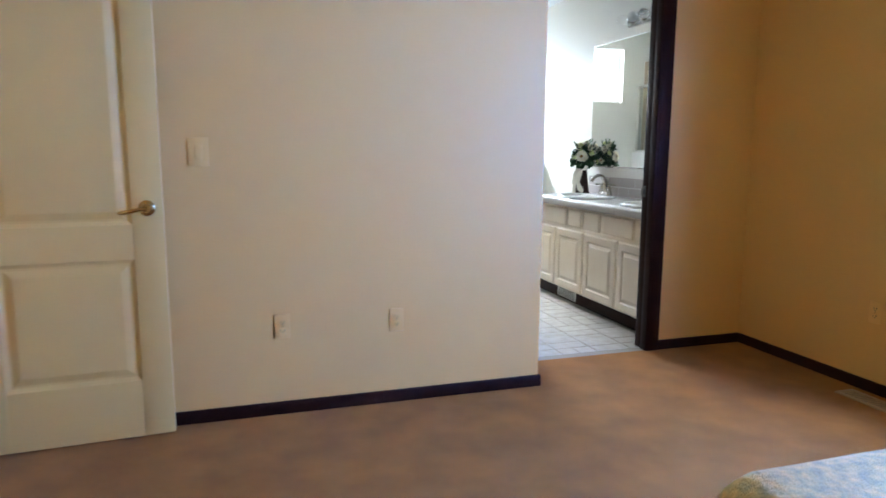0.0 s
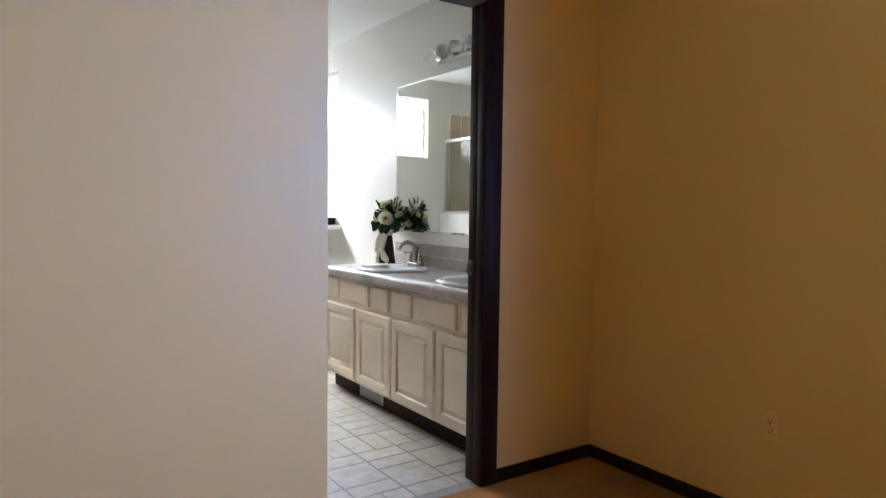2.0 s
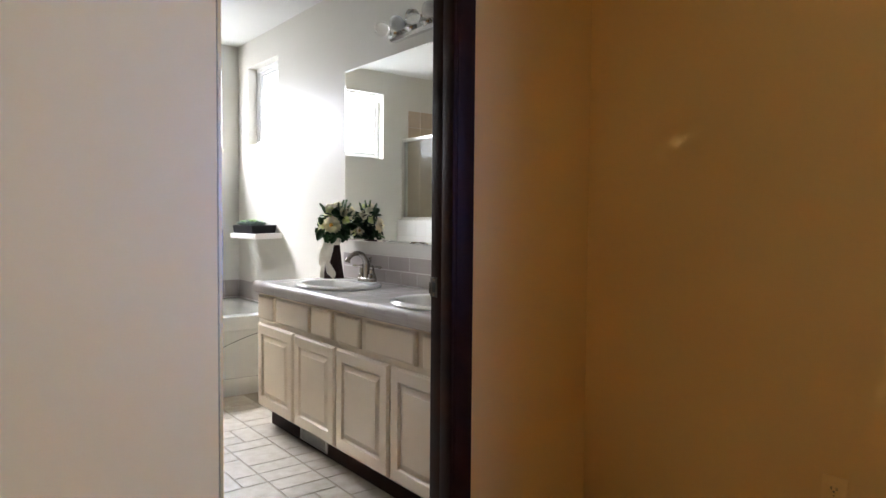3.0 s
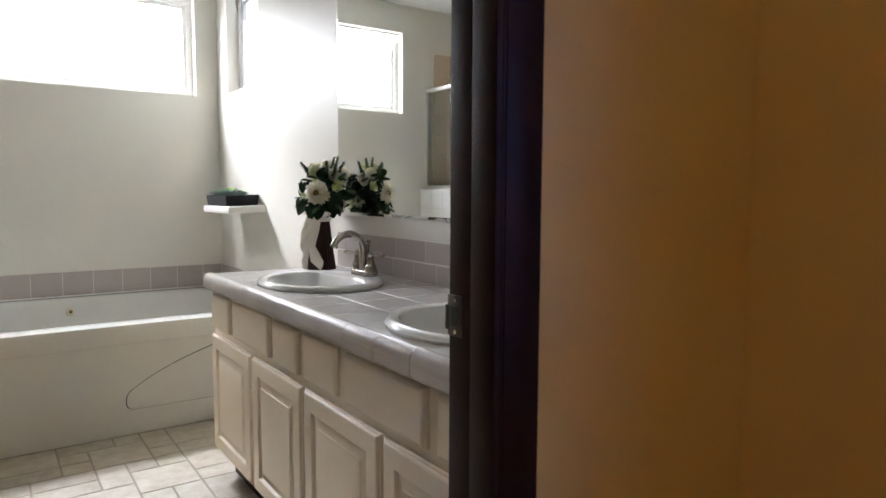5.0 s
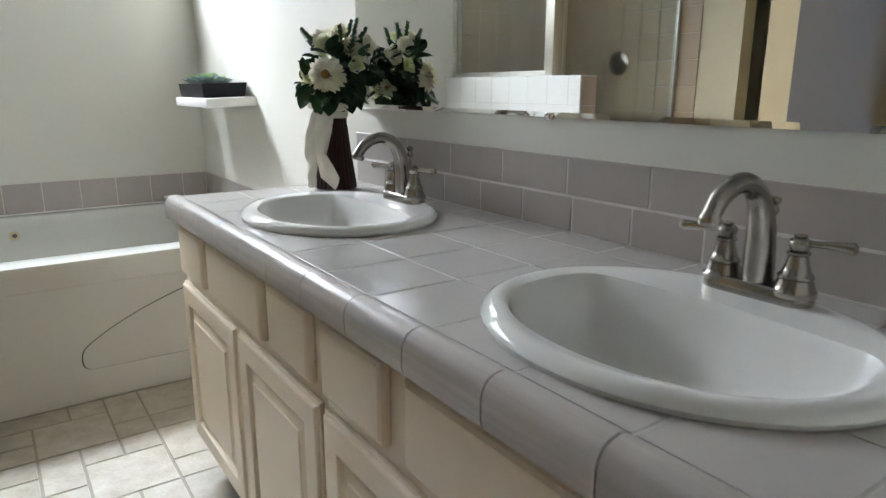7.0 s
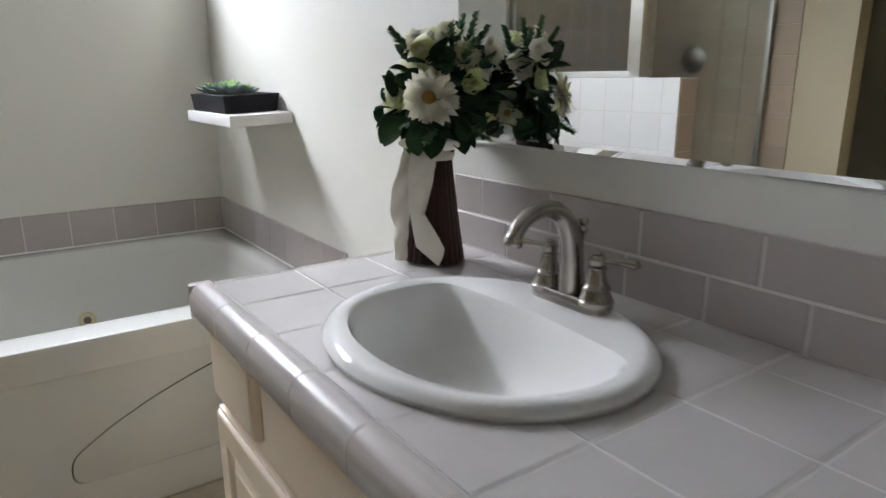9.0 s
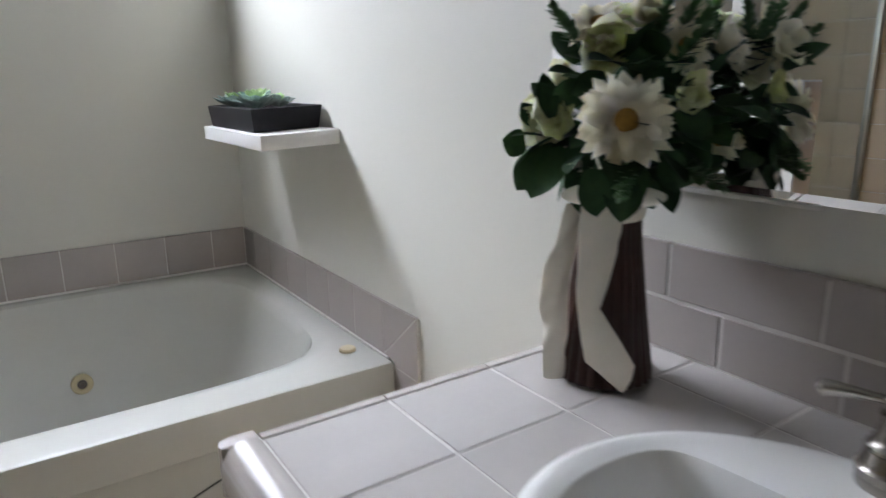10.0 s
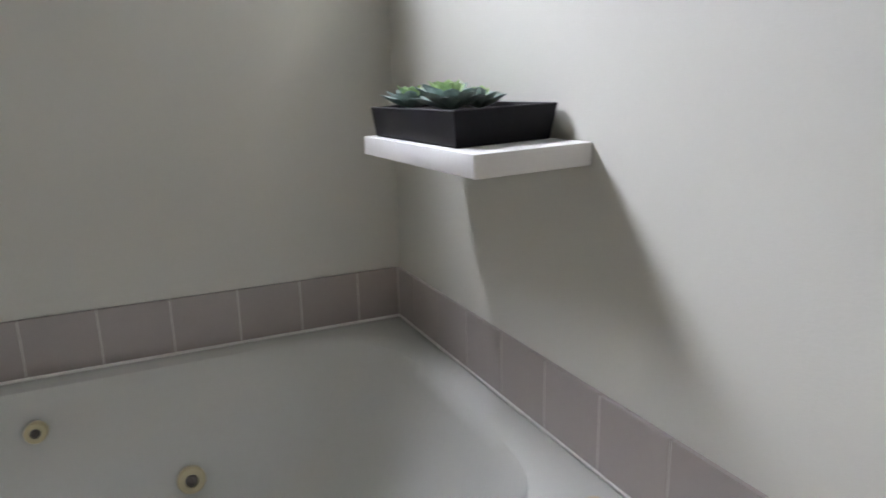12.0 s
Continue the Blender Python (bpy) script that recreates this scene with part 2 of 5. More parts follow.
def tile_mesh(key, sx, sy, sz, mat, cham):
    """A shared slab with a chamfered face; its top lies towards the thin side's plus."""
    key = (key, round(sx, 3), round(sy, 3), round(sz, 4))
    if key not in TILES:
        size = (sx, sy, sz)
        thin = size.index(min(size))
        bm = bmesh.new()
        u, v = [k for k in range(3) if k != thin]
        loops = []
        for h, c in ((-0.5, 0), (0.5 - cham / size[thin], 0), (0.5, cham)):
            lp = []
            for a, b in ((-1, -1), (1, -1), (1, 1), (-1, 1)):
                p = [0, 0, 0]
                p[thin] = h * size[thin]
                p[u], p[v] = a * (size[u] / 2 - c), b * (size[v] / 2 - c)
                lp.append(p)
            loops.append(lp)
        bm = rings(loops)
        bmesh.ops.recalc_face_normals(bm, faces=bm.faces[:])
        me = bpy.data.meshes.new(key[0])
        bm.to_mesh(me)
        bm.free()
        me.materials.append(mat)
        TILES[key] = me
    return TILES[key]


def tile(name, x0, x1, y0, y1, z0, z1, mat, parent, flip=False, cham=0.0015):
    """One tile as an object of its own on a shared mesh. flip: its face looks towards minus."""
    sx, sy, sz = x1 - x0, y1 - y0, z1 - z0
    ob = new(name, tile_mesh(name + mat.name, sx, sy, sz, mat, cham))
    ob.parent = parent
    ob.location = Vector(((x0 + x1) / 2, (y0 + y1) / 2, (z0 + z1) / 2)) - BASE[parent.name]
    if flip:
        ob.rotation_euler = (0, math.pi, 0) if sx < min(sy, sz) else (math.pi, 0, 0)
    return ob


def panel_face(u0, u1, v0, v1, t, frame_w, put, flat=False, edge=0.006):
    """A door or drawer front with rounded edges and, unless flat, a raised centre panel. put(u, v, depth) places a point."""
    def rect(i, d):
        return [put(u0 + i, v0 + i, d), put(u1 - i, v0 + i, d), put(u1 - i, v1 - i, d), put(u0 + i, v1 - i, d)]
    loops = [rect(0.002, 0), rect(0, 0.003)]
    if flat:
        loops += [rect(0, t - edge), rect(edge * 0.3, t - edge * 0.3), rect(edge, t)]
    else:
        f = frame_w
        loops += [rect(0, t - 0.0095), rect(0.0012, t - 0.008), rect(0.005, t - 0.0072), rect(0.0056, t - 0.0045), rect(0.008, t - 0.0015), rect(0.012, t),
                  rect(f, t), rect(f + 0.003, t - 0.0035), rect(f + 0.006, t - 0.010), rect(f + 0.012, t - 0.0115), rect(f + 0.034, t - 0.0035), rect(f + 0.0365, t - 0.001), rect(f + 0.040, t - 0.001)]
    return rings(loops)


# ---------------------------------------------------------------- setting
XE, YN, H = 3.075, 7.415, 2.71          # east wall, north wall, ceiling
DOOR_L, DOOR_R, DOOR_H = 1.535, 2.368, 2.19  # pocket door opening
XW = 0.2                                # west wall of the bathroom

structure("ground", box(-300, 300, -300, 300, -0.6, -0.5), GROUND, "grass ground outside the house", "ground")
structure("backdrop_north", box(-60, 60, 55, 55.2, -0.5, 60), HAZE, "bright overcast haze beyond the garden", "backdrop")
structure("backdrop_east", box(55, 55.2, -60, 54.9, -0.5, 60), HAZE, "bright overcast haze beyond the garden", "backdrop")
carpet = structure("carpet_floor", box(-1.3, 3.2, -1.8, 3.556, -0.12, 0.0), CARPET, "tan cut-pile carpet with trodden paths", "carpet")
vinyl_bed = structure("floor_bathroom", box(-1.3, 3.2, 3.556, 7.55, -0.12, -0.003), VINYL_JOINT, "bathroom floor with stone pattern vinyl", "floor")
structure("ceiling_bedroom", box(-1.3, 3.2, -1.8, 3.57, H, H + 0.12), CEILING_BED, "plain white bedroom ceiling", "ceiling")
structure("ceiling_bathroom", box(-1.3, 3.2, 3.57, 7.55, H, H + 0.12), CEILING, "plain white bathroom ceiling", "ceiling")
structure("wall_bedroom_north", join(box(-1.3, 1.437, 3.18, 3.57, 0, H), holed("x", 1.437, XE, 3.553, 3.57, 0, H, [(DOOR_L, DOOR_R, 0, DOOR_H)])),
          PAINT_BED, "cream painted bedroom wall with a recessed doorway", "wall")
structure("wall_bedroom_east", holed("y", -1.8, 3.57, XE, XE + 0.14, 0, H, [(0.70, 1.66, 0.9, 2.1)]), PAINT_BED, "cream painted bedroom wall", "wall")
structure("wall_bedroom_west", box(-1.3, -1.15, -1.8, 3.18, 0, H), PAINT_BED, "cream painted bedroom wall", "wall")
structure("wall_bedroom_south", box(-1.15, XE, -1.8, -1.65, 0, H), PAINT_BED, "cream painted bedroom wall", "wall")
structure("wall_bathroom_south", holed("x", -1.3, XE, 3.57, 3.66, 0, H, [(DOOR_L, DOOR_R, 0, DOOR_H)]), PAINT_BATH, "pale painted bathroom wall", "wall")
structure("wall_bathroom_east", holed("y", 3.57, 7.555, XE, XE + 0.14, 0, H, [(6.592, 7.197, 1.846, 2.49)]), PAINT_BATH, "pale painted bathroom wall", "wall")
structure("wall_bathroom_north", holed("x", -1.3, XE, YN, YN + 0.14, 0, H, [(1.578, 2.93, 1.846, 2.49)]), PAINT_BATH, "pale painted bathroom wall under a high window", "wall")
structure("wall_bathroom_west", holed("y", 3.66, YN, XW - 0.12, XW, 0, H, [(5.32, 6.0, 0, 2.1)]), CREAM, "pale painted bathroom wall with a doorway", "wall")
structure("wall_partition", box(XW, 1.38, 5.04, 5.16, 0, H), CREAM_OFFSET, "cream painted partition wall opposite the vanity", "wall")
structure("wall_closet", box(-1.3, -1.18, 3.66, YN, 0, H), PAINT_BATH, "back wall of the closet", "wall")


def trim(name, bm, label="dark mahogany stained baseboard"):
    return structure(name, bm, MAHOGANY, label, "trim", soft=True)


def board(axis, a0, a1, b, sign, h=0.060, t=0.013):
    """A baseboard with an eased top edge, proud of the wall at b."""
    prof = [(b, 0.0), (b + sign * t, 0.0), (b + sign * t, h - 0.012), (b + sign * t * 0.55, h - 0.002), (b, h)]
    return prism(prof, "x" if axis == "x" else "y", a0, a1)


trim("baseboard_north", board("x", -1.15, 1.450, 3.18, -1))
trim("baseboard_return", board("y", 3.18, 3.536, 1.437, 1))
trim("baseboard_recess", board("x", 2.4485, XE, 3.553, -1))
trim("baseboard_east", board("y", -1.65, 3.539, XE, -1))
trim("baseboard_west", board("y", -1.65, 3.18, -1.15, 1))
trim("baseboard_south", board("x", -1.15, XE, -1.65, 1))
trim("baseboard_bathroom", board("x", XW, 1.465, 3.66, 1))


def casing(x0, x1, y0, y1, z0, z1):
    return box(x0, x1, y0, y1, z0, z1, 0.004)


# door casing and jambs of the pocket door
def door_frame():
    f = thing("door_frame", 1.91, 3.55, 0, "dark mahogany stained frame round the pocket door opening", "door frame")
    top = DOOR_H + 0.055
    for a, b in ((DOOR_R - 0.004, DOOR_R + 0.080), (DOOR_L - 0.060, DOOR_L + 0.022)):
        part("casing", join(casing(a, b, 3.537, 3.5525, 0, top), box(a + 0.006, b - 0.006, 3.534, 3.539, 0, top, 0.002)), MAHOGANY, f)
        part("casing", casing(a, b, 3.6605, 3.668, 0, top), MAHOGANY, f)
    part("head_casing", casing(DOOR_L + 0.003, DOOR_R - 0.004, 3.539, 3.5525, DOOR_H, top), MAHOGANY, f)
    part("head_casing", casing(DOOR_L + 0.003, DOOR_R - 0.004, 3.6605, 3.667, DOOR_H, top), MAHOGANY, f)
    part("jamb", join(box(DOOR_R - 0.014, DOOR_R + 0.001, 3.539, 3.600, 0, DOOR_H, 0.002), box(DOOR_R - 0.007, DOOR_R + 0.001, 3.600, 3.667, 0, DOOR_H, 0.002)), MAHOGANY, f)
    part("jamb", join(box(DOOR_L - 0.001, DOOR_L + 0.028, 3.539, 3.561, 0, DOOR_H, 0.002), box(DOOR_L - 0.001, DOOR_L + 0.012, 3.600, 3.667, 0, DOOR_H, 0.002)), MAHOGANY, f)
    part("head_jamb", box(DOOR_L + 0.012, DOOR_R - 0.014, 3.539, 3.667, DOOR_H - 0.014, DOOR_H + 0.001), MAHOGANY, f)
    s = part("strike_plate", join(box(DOOR_R - 0.0085, DOOR_R - 0.006, 3.630, 3.6695, 0.962, 1.032, 0.001), box(DOOR_R - 0.011, DOOR_R - 0.006, 3.6665, 3.674, 0.972, 1.014, 0.001)), STRIKE, f, "worn nickel strike plate")
    part("hole", box(DOOR_R - 0.0092, DOOR_R - 0.0084, 3.638, 3.658, 0.980, 1.014, 0.0003), SLOT, s)
    for z in (0.970, 1.024):
        part("screw", lathe(0, 0, [(0, 0), (0.0042, 0), (0.0040, 0.0012), (0, 0.0014)], 14, pose(DOOR_R - 0.0085, 3.648, z, 0, -90)), NICKEL, s)
    d = thing("pocket_door", 1.2, 3.572, 0.01, "almond painted pocket door slid into the wall", "door")
    part("slab", box(0.82, DOOR_L + 0.046, 3.563, 3.598, 0.012, DOOR_H - 0.02, 0.002), DOOR_PAINT, d)
    la = part("latch", box(DOOR_L + 0.0455, DOOR_L + 0.049, 3.568, 3.593, 1.12, 1.205, 0.001), STRIKE, d, "dark nickel edge latch")
    part("pull", box(DOOR_L + 0.0485, DOOR_L + 0.0497, 3.574, 3.587, 1.14, 1.185, 0.0004), SLOT, la)


door_frame()


def window(name, axis, a0, a1, z0, z1, face, out, label):
    """A fixed window: a vinyl frame and pane set back in the wall's opening."""
    w = thing(name, *((a0 + a1) / 2, out, z0) if axis == "x" else (out, (a0 + a1) / 2, z0), label, "window")
    w["kind"] = "structure"
    d0, d1, t = out - 0.05, out, 0.035

    def bar(a, b, c, d):
        return box(a, b, d0, d1, c, d, 0.003) if axis == "x" else box(d0, d1, a, b, c, d, 0.003)
    part("frame", join(bar(a0, a1, z0, z0 + t), bar(a0, a1, z1 - t, z1), bar(a0, a0 + t, z0 + t, z1 - t), bar(a1 - t, a1, z0 + t, z1 - t)), VINYL_FRAME, w)
    i, s0, s1 = t, out - 0.036, out - 0.012
    ring = []
    for a, b, c, d in ((a0 + i, a1 - i, z0 + i, z0 + i + 0.024), (a0 + i, a1 - i, z1 - i - 0.024, z1 - i), (a0 + i, a0 + i + 0.024, z0 + i + 0.024, z1 - i - 0.024), (a1 - i - 0.024, a1 - i, z0 + i + 0.024, z1 - i - 0.024)):
        ring.append(box(a, b, s0, s1, c, d, 0.002) if axis == "x" else box(s0, s1, a, b, c, d, 0.002))
    part("sash", join(*ring), VINYL_FRAME, w)
    g = (out - 0.026, out - 0.020)
    p = part("pane", box(a0 + t, a1 - t, *g, z0 + t, z1 - t) if axis == "x" else box(*g, a0 + t, a1 - t, z0 + t, z1 - t), PANE, w, soft=False)
    p.visible_shadow = False
    return w


window("window_1", "x", 1.578, 2.93, 1.846, 2.49, YN, YN + 0.125, "wide high white-framed window over the bathtub")
window("window_2", "y", 6.592, 7.197, 1.846, 2.49, XE, XE + 0.125, "small high white-framed window in a deep reveal")
window("window_3", "y", 0.70, 1.66, 0.9, 2.1, XE, XE + 0.125, "white-framed bedroom window")

# ---------------------------------------------------------------- vanity
FACE, FRONT = 2.497, 2.478   # cabinet face and front of doors
ALONG_Y = lambda u, v, d: (FACE - d, u, v)
T_FR = FACE - FRONT


def vanity_cabinet(y0, y1, doors, drawers, label):
    c = thing("vanity_cabinet", 2.78, (y0 + y1) / 2, 0, label, "cabinet", "bathroom vanity cabinets")
    part("body", box(FACE + 0.001, 3.07, y0, y1, 0.118, 0.72), CABINET, c)
    part("face_frame", join(box(FACE, FACE + 0.02, y0, y1, 0.118, 0.80, 0.001), box(FACE + 0.02, 3.07, y1 - 0.018, y1, 0.72, 0.80), box(FACE + 0.02, 3.07, y0, y0 + 0.018, 0.72, 0.80)), CABINET, c)
    part("toe_kick", box(2.56, 3.06, y0 + 0.001, y1 - (0.03 if y1 > 5.3 else 0.001), 0.0, 0.117), MAHOGANY, c, "dark brown toe kick board")
    for a, b in doors:
        part("door", panel_face(a, b, 0.128, 0.617, T_FR, 0.058, ALONG_Y), CABINET, c, soft=False)
    for a, b in drawers:
        part("drawer_front", panel_face(a, b, 0.645, 0.783, T_FR, 0.0, ALONG_Y, True, 0.010), CABINET, c, soft=False)
    return c


vanity_cabinet(4.594, 5.553, [(5.068, 5.541), (4.604, 5.047)], [(5.312, 5.536), (4.878, 5.262), (4.634, 4.834)],
               "almond painted vanity cabinet with raised-panel doors beside the bathtub")
vanity_cabinet(3.670, 4.592, [(4.128, 4.584), (3.685, 4.108)], [(4.368, 4.580), (3.928, 4.308), (3.69, 3.876)],
               "almond painted vanity cabinet with raised-panel doors by the doorway")

SINKS = ((2.752, 5.052), (2.752, 4.090))
SA, SB = 0.272, 0.228          # half length along y, half depth along x
PITCH = 0.1615


def outside(x0, x1, y0, y1, k=0.93):
    """The polygons of a tile that are left when the sinks' ovals are cut out of it."""
    c = min(SINKS, key=lambda s: abs(s[1] - (y0 + y1) / 2))
    n = 10
    rim = [(x0 + (x1 - x0) * i / n, y0) for i in range(n)] + [(x1, y0 + (y1 - y0) * i / n) for i in range(n)]
    rim += [(x1 - (x1 - x0) * i / n, y1) for i in range(n)] + [(x0, y1 - (y1 - y0) * i / n) for i in range(n)]
    val = [((p[0] - c[0]) / (SB * k)) ** 2 + ((p[1] - c[1]) / (SA * k)) ** 2 for p in rim]
    if min(val) >= 1:
        return [[(x0, y0), (x1, y0), (x1, y1), (x0, y1)]]
    if max(val) < 1:
        return []
    start = next(i for i in range(len(rim)) if val[i] < 1)
    runs, run = [], []
    for i in range(len(rim) + 1):
        j = (start + i) % len(rim)
        if val[j] >= 1:
            run.append(rim[j])
        elif run:
            runs.append(run)
            run = []
    out = []
    for r in runs:
        if len(r) < 3:
            continue
        a = [math.atan2((p[1] - c[1]) / (SA * k), (p[0] - c[0]) / (SB * k)) for p in (r[-1], r[0])]
        d = (a[1] - a[0] + math.pi) % (2 * math.pi) - math.pi
        arc = [(c[0] + SB * k * math.cos(a[0] + d * i / 6), c[1] + SA * k * math.sin(a[0] + d * i / 6)) for i in range(7)]
        out.append(r + arc)
    return out


def countertop():
    t = thing("countertop", 2.76, 4.58, 0.80, "greige ceramic tile countertop with rounded edge tiles", "countertop")
    xs = [2.502, 2.663, 2.824, 2.985, 3.073]
    ys = [3.670] + [5.400 - PITCH * k for k in range(10, -1, -1)] + [5.551]
    bed = [prism(p, "z", 0.80, 0.8592) for i in range(4) for j in range(len(ys) - 1) for p in outside(xs[i], xs[i + 1], ys[j], ys[j + 1])]
    part("grout_bed", join(*bed, box(2.475, 2.502, 3.670, 5.555, 0.80, 0.8592), box(2.475, 3.073, 5.551, 5.565, 0.80, 0.857)), GROUT, t, soft=False)
    g = 0.0018
    for i in range(4):
        for j in range(len(ys) - 1):
            a = (xs[i] + g, xs[i + 1] - g, ys[j] + g, ys[j + 1] - g)
            polys = outside(*a)
            if len(polys) == 1 and len(polys[0]) == 4:
                tile("tile", *a, 0.854, 0.8605, TILE, t)
            else:
                for p in polys:
                    part("tile", prism(p, "z", 0.854, 0.8605), TILE, t, soft=False)
    prof = [(2.5005, 0.856), (2.5005, 0.8615), (2.494, 0.8655), (2.484, 0.8675), (2.473, 0.8655), (2.464, 0.860), (2.4575, 0.850), (2.4555, 0.838),
            (2.456, 0.815), (2.459, 0.806), (2.466, 0.801), (2.48, 0.801), (2.48, 0.856)]
    for j in range(len(ys) - 1):
        part("edge_tile", prism(prof, "y", ys[j] + g * 0.7, ys[j + 1] - g * 0.7), EDGE, t)
    corner = [(2.4575, 5.5532), (2.4565, 5.560), (2.460, 5.569), (2.470, 5.573), (2.4995, 5.573), (2.4995, 5.5532)]
    part("edge_tile", prism(corner, "z", 0.801, 0.8625), EDGE, t)
    xe = [2.502, 2.663, 2.824, 2.985, 3.073]
    end = [(5.5525, 0.856), (5.5525, 0.8608), (5.562, 0.8612), (5.569, 0.8585), (5.573, 0.852), (5.573, 0.806), (5.569, 0.801), (5.560, 0.801), (5.560, 0.856)]
    for a, b in zip(xe, xe[1:]):
        part("edge_tile", prism(end, "x", a + g * 0.7, b - g * 0.7), EDGE, t)


def backsplash():
    s = thing("backsplash", XE, 4.58, 0.86, "two rows of greige wall tiles behind the sinks", "backsplash")
    part("grout_bed", box(3.0655, 3.0745, 3.670, 5.552, 0.861, 1.018), GROUT, s, soft=False)
    up = [5.552] + [5.450 - 0.214 * k for k in range(9)] + [3.670]
    low = [5.552] + [5.363 - 0.1575 * k for k in range(11)] + [3.670]
    g = 0.0018
    for ys, z0, z1 in ((up, 0.942, 1.022), (low, 0.863, 0.938)):
        for b, a in zip(ys, ys[1:]):
            if b - a > 0.01:
                tile("tile", 3.064, 3.0735, a + g, b - g, z0 + 0.001, z1, SPLASH, s, True, 0.0016)


def sink(cx, cy, label):
    s = thing("sink", cx, cy, 0.86, label, "sink", "bathroom sinks")
    n = 56

    def oval(k, z, inset=0.0, bowl=0.0):
        out = []
        for i in range(n):
            a = 2 * math.pi * i / n
            ca, sa = math.cos(a), math.sin(a)
            x, y = (SB - inset) * ca, (SA - inset) * sa
            if bowl:
                bx = (SB - 0.045) * (abs(ca) ** 0.9) * (1 if ca > 0 else -1)
                flat = 0.105 - 0.02 * abs(sa)
                bx = flat - 0.016 * math.log(1 + math.exp((flat - bx) / 0.016)) if ca > 0 else bx
                by = (SA - 0.042) * (abs(sa) ** 0.92) * (1 if sa > 0 else -1)
                x, y = bx * k + (1 - k) * -0.04, by * k
            out.append((cx + x, cy + y, z))
        return out
    loops = [oval(1, 0.858, 0.016), oval(1, 0.8615, 0.002), oval(1, 0.868, 0.0), oval(1, 0.875, 0.004), oval(1, 0.880, 0.013), oval(1, 0.881, 0.022), oval(1, 0.8785, 0.032),
             oval(1, 0.876, 0, 1), oval(0.985, 0.871, 0, 1), oval(0.965, 0.86, 0, 1), oval(0.94, 0.835, 0, 1), oval(0.90, 0.80, 0, 1), oval(0.82, 0.765, 0, 1),
             oval(0.68, 0.742, 0, 1), oval(0.45, 0.731, 0, 1), oval(0.12, 0.727, 0, 1)]
    bowl = part("bowl", rings(loops, cap0=False), PORCELAIN, s)
    for p in bowl.data.polygons:
        p.use_smooth = True
    part("drain", lathe(cx - 0.04, cy, [(0.0, 0.727), (0.024, 0.727), (0.024, 0.7305), (0.018, 0.732), (0.012, 0.7295), (0.0, 0.7295)], 20), NICKEL, s, "nickel drain")


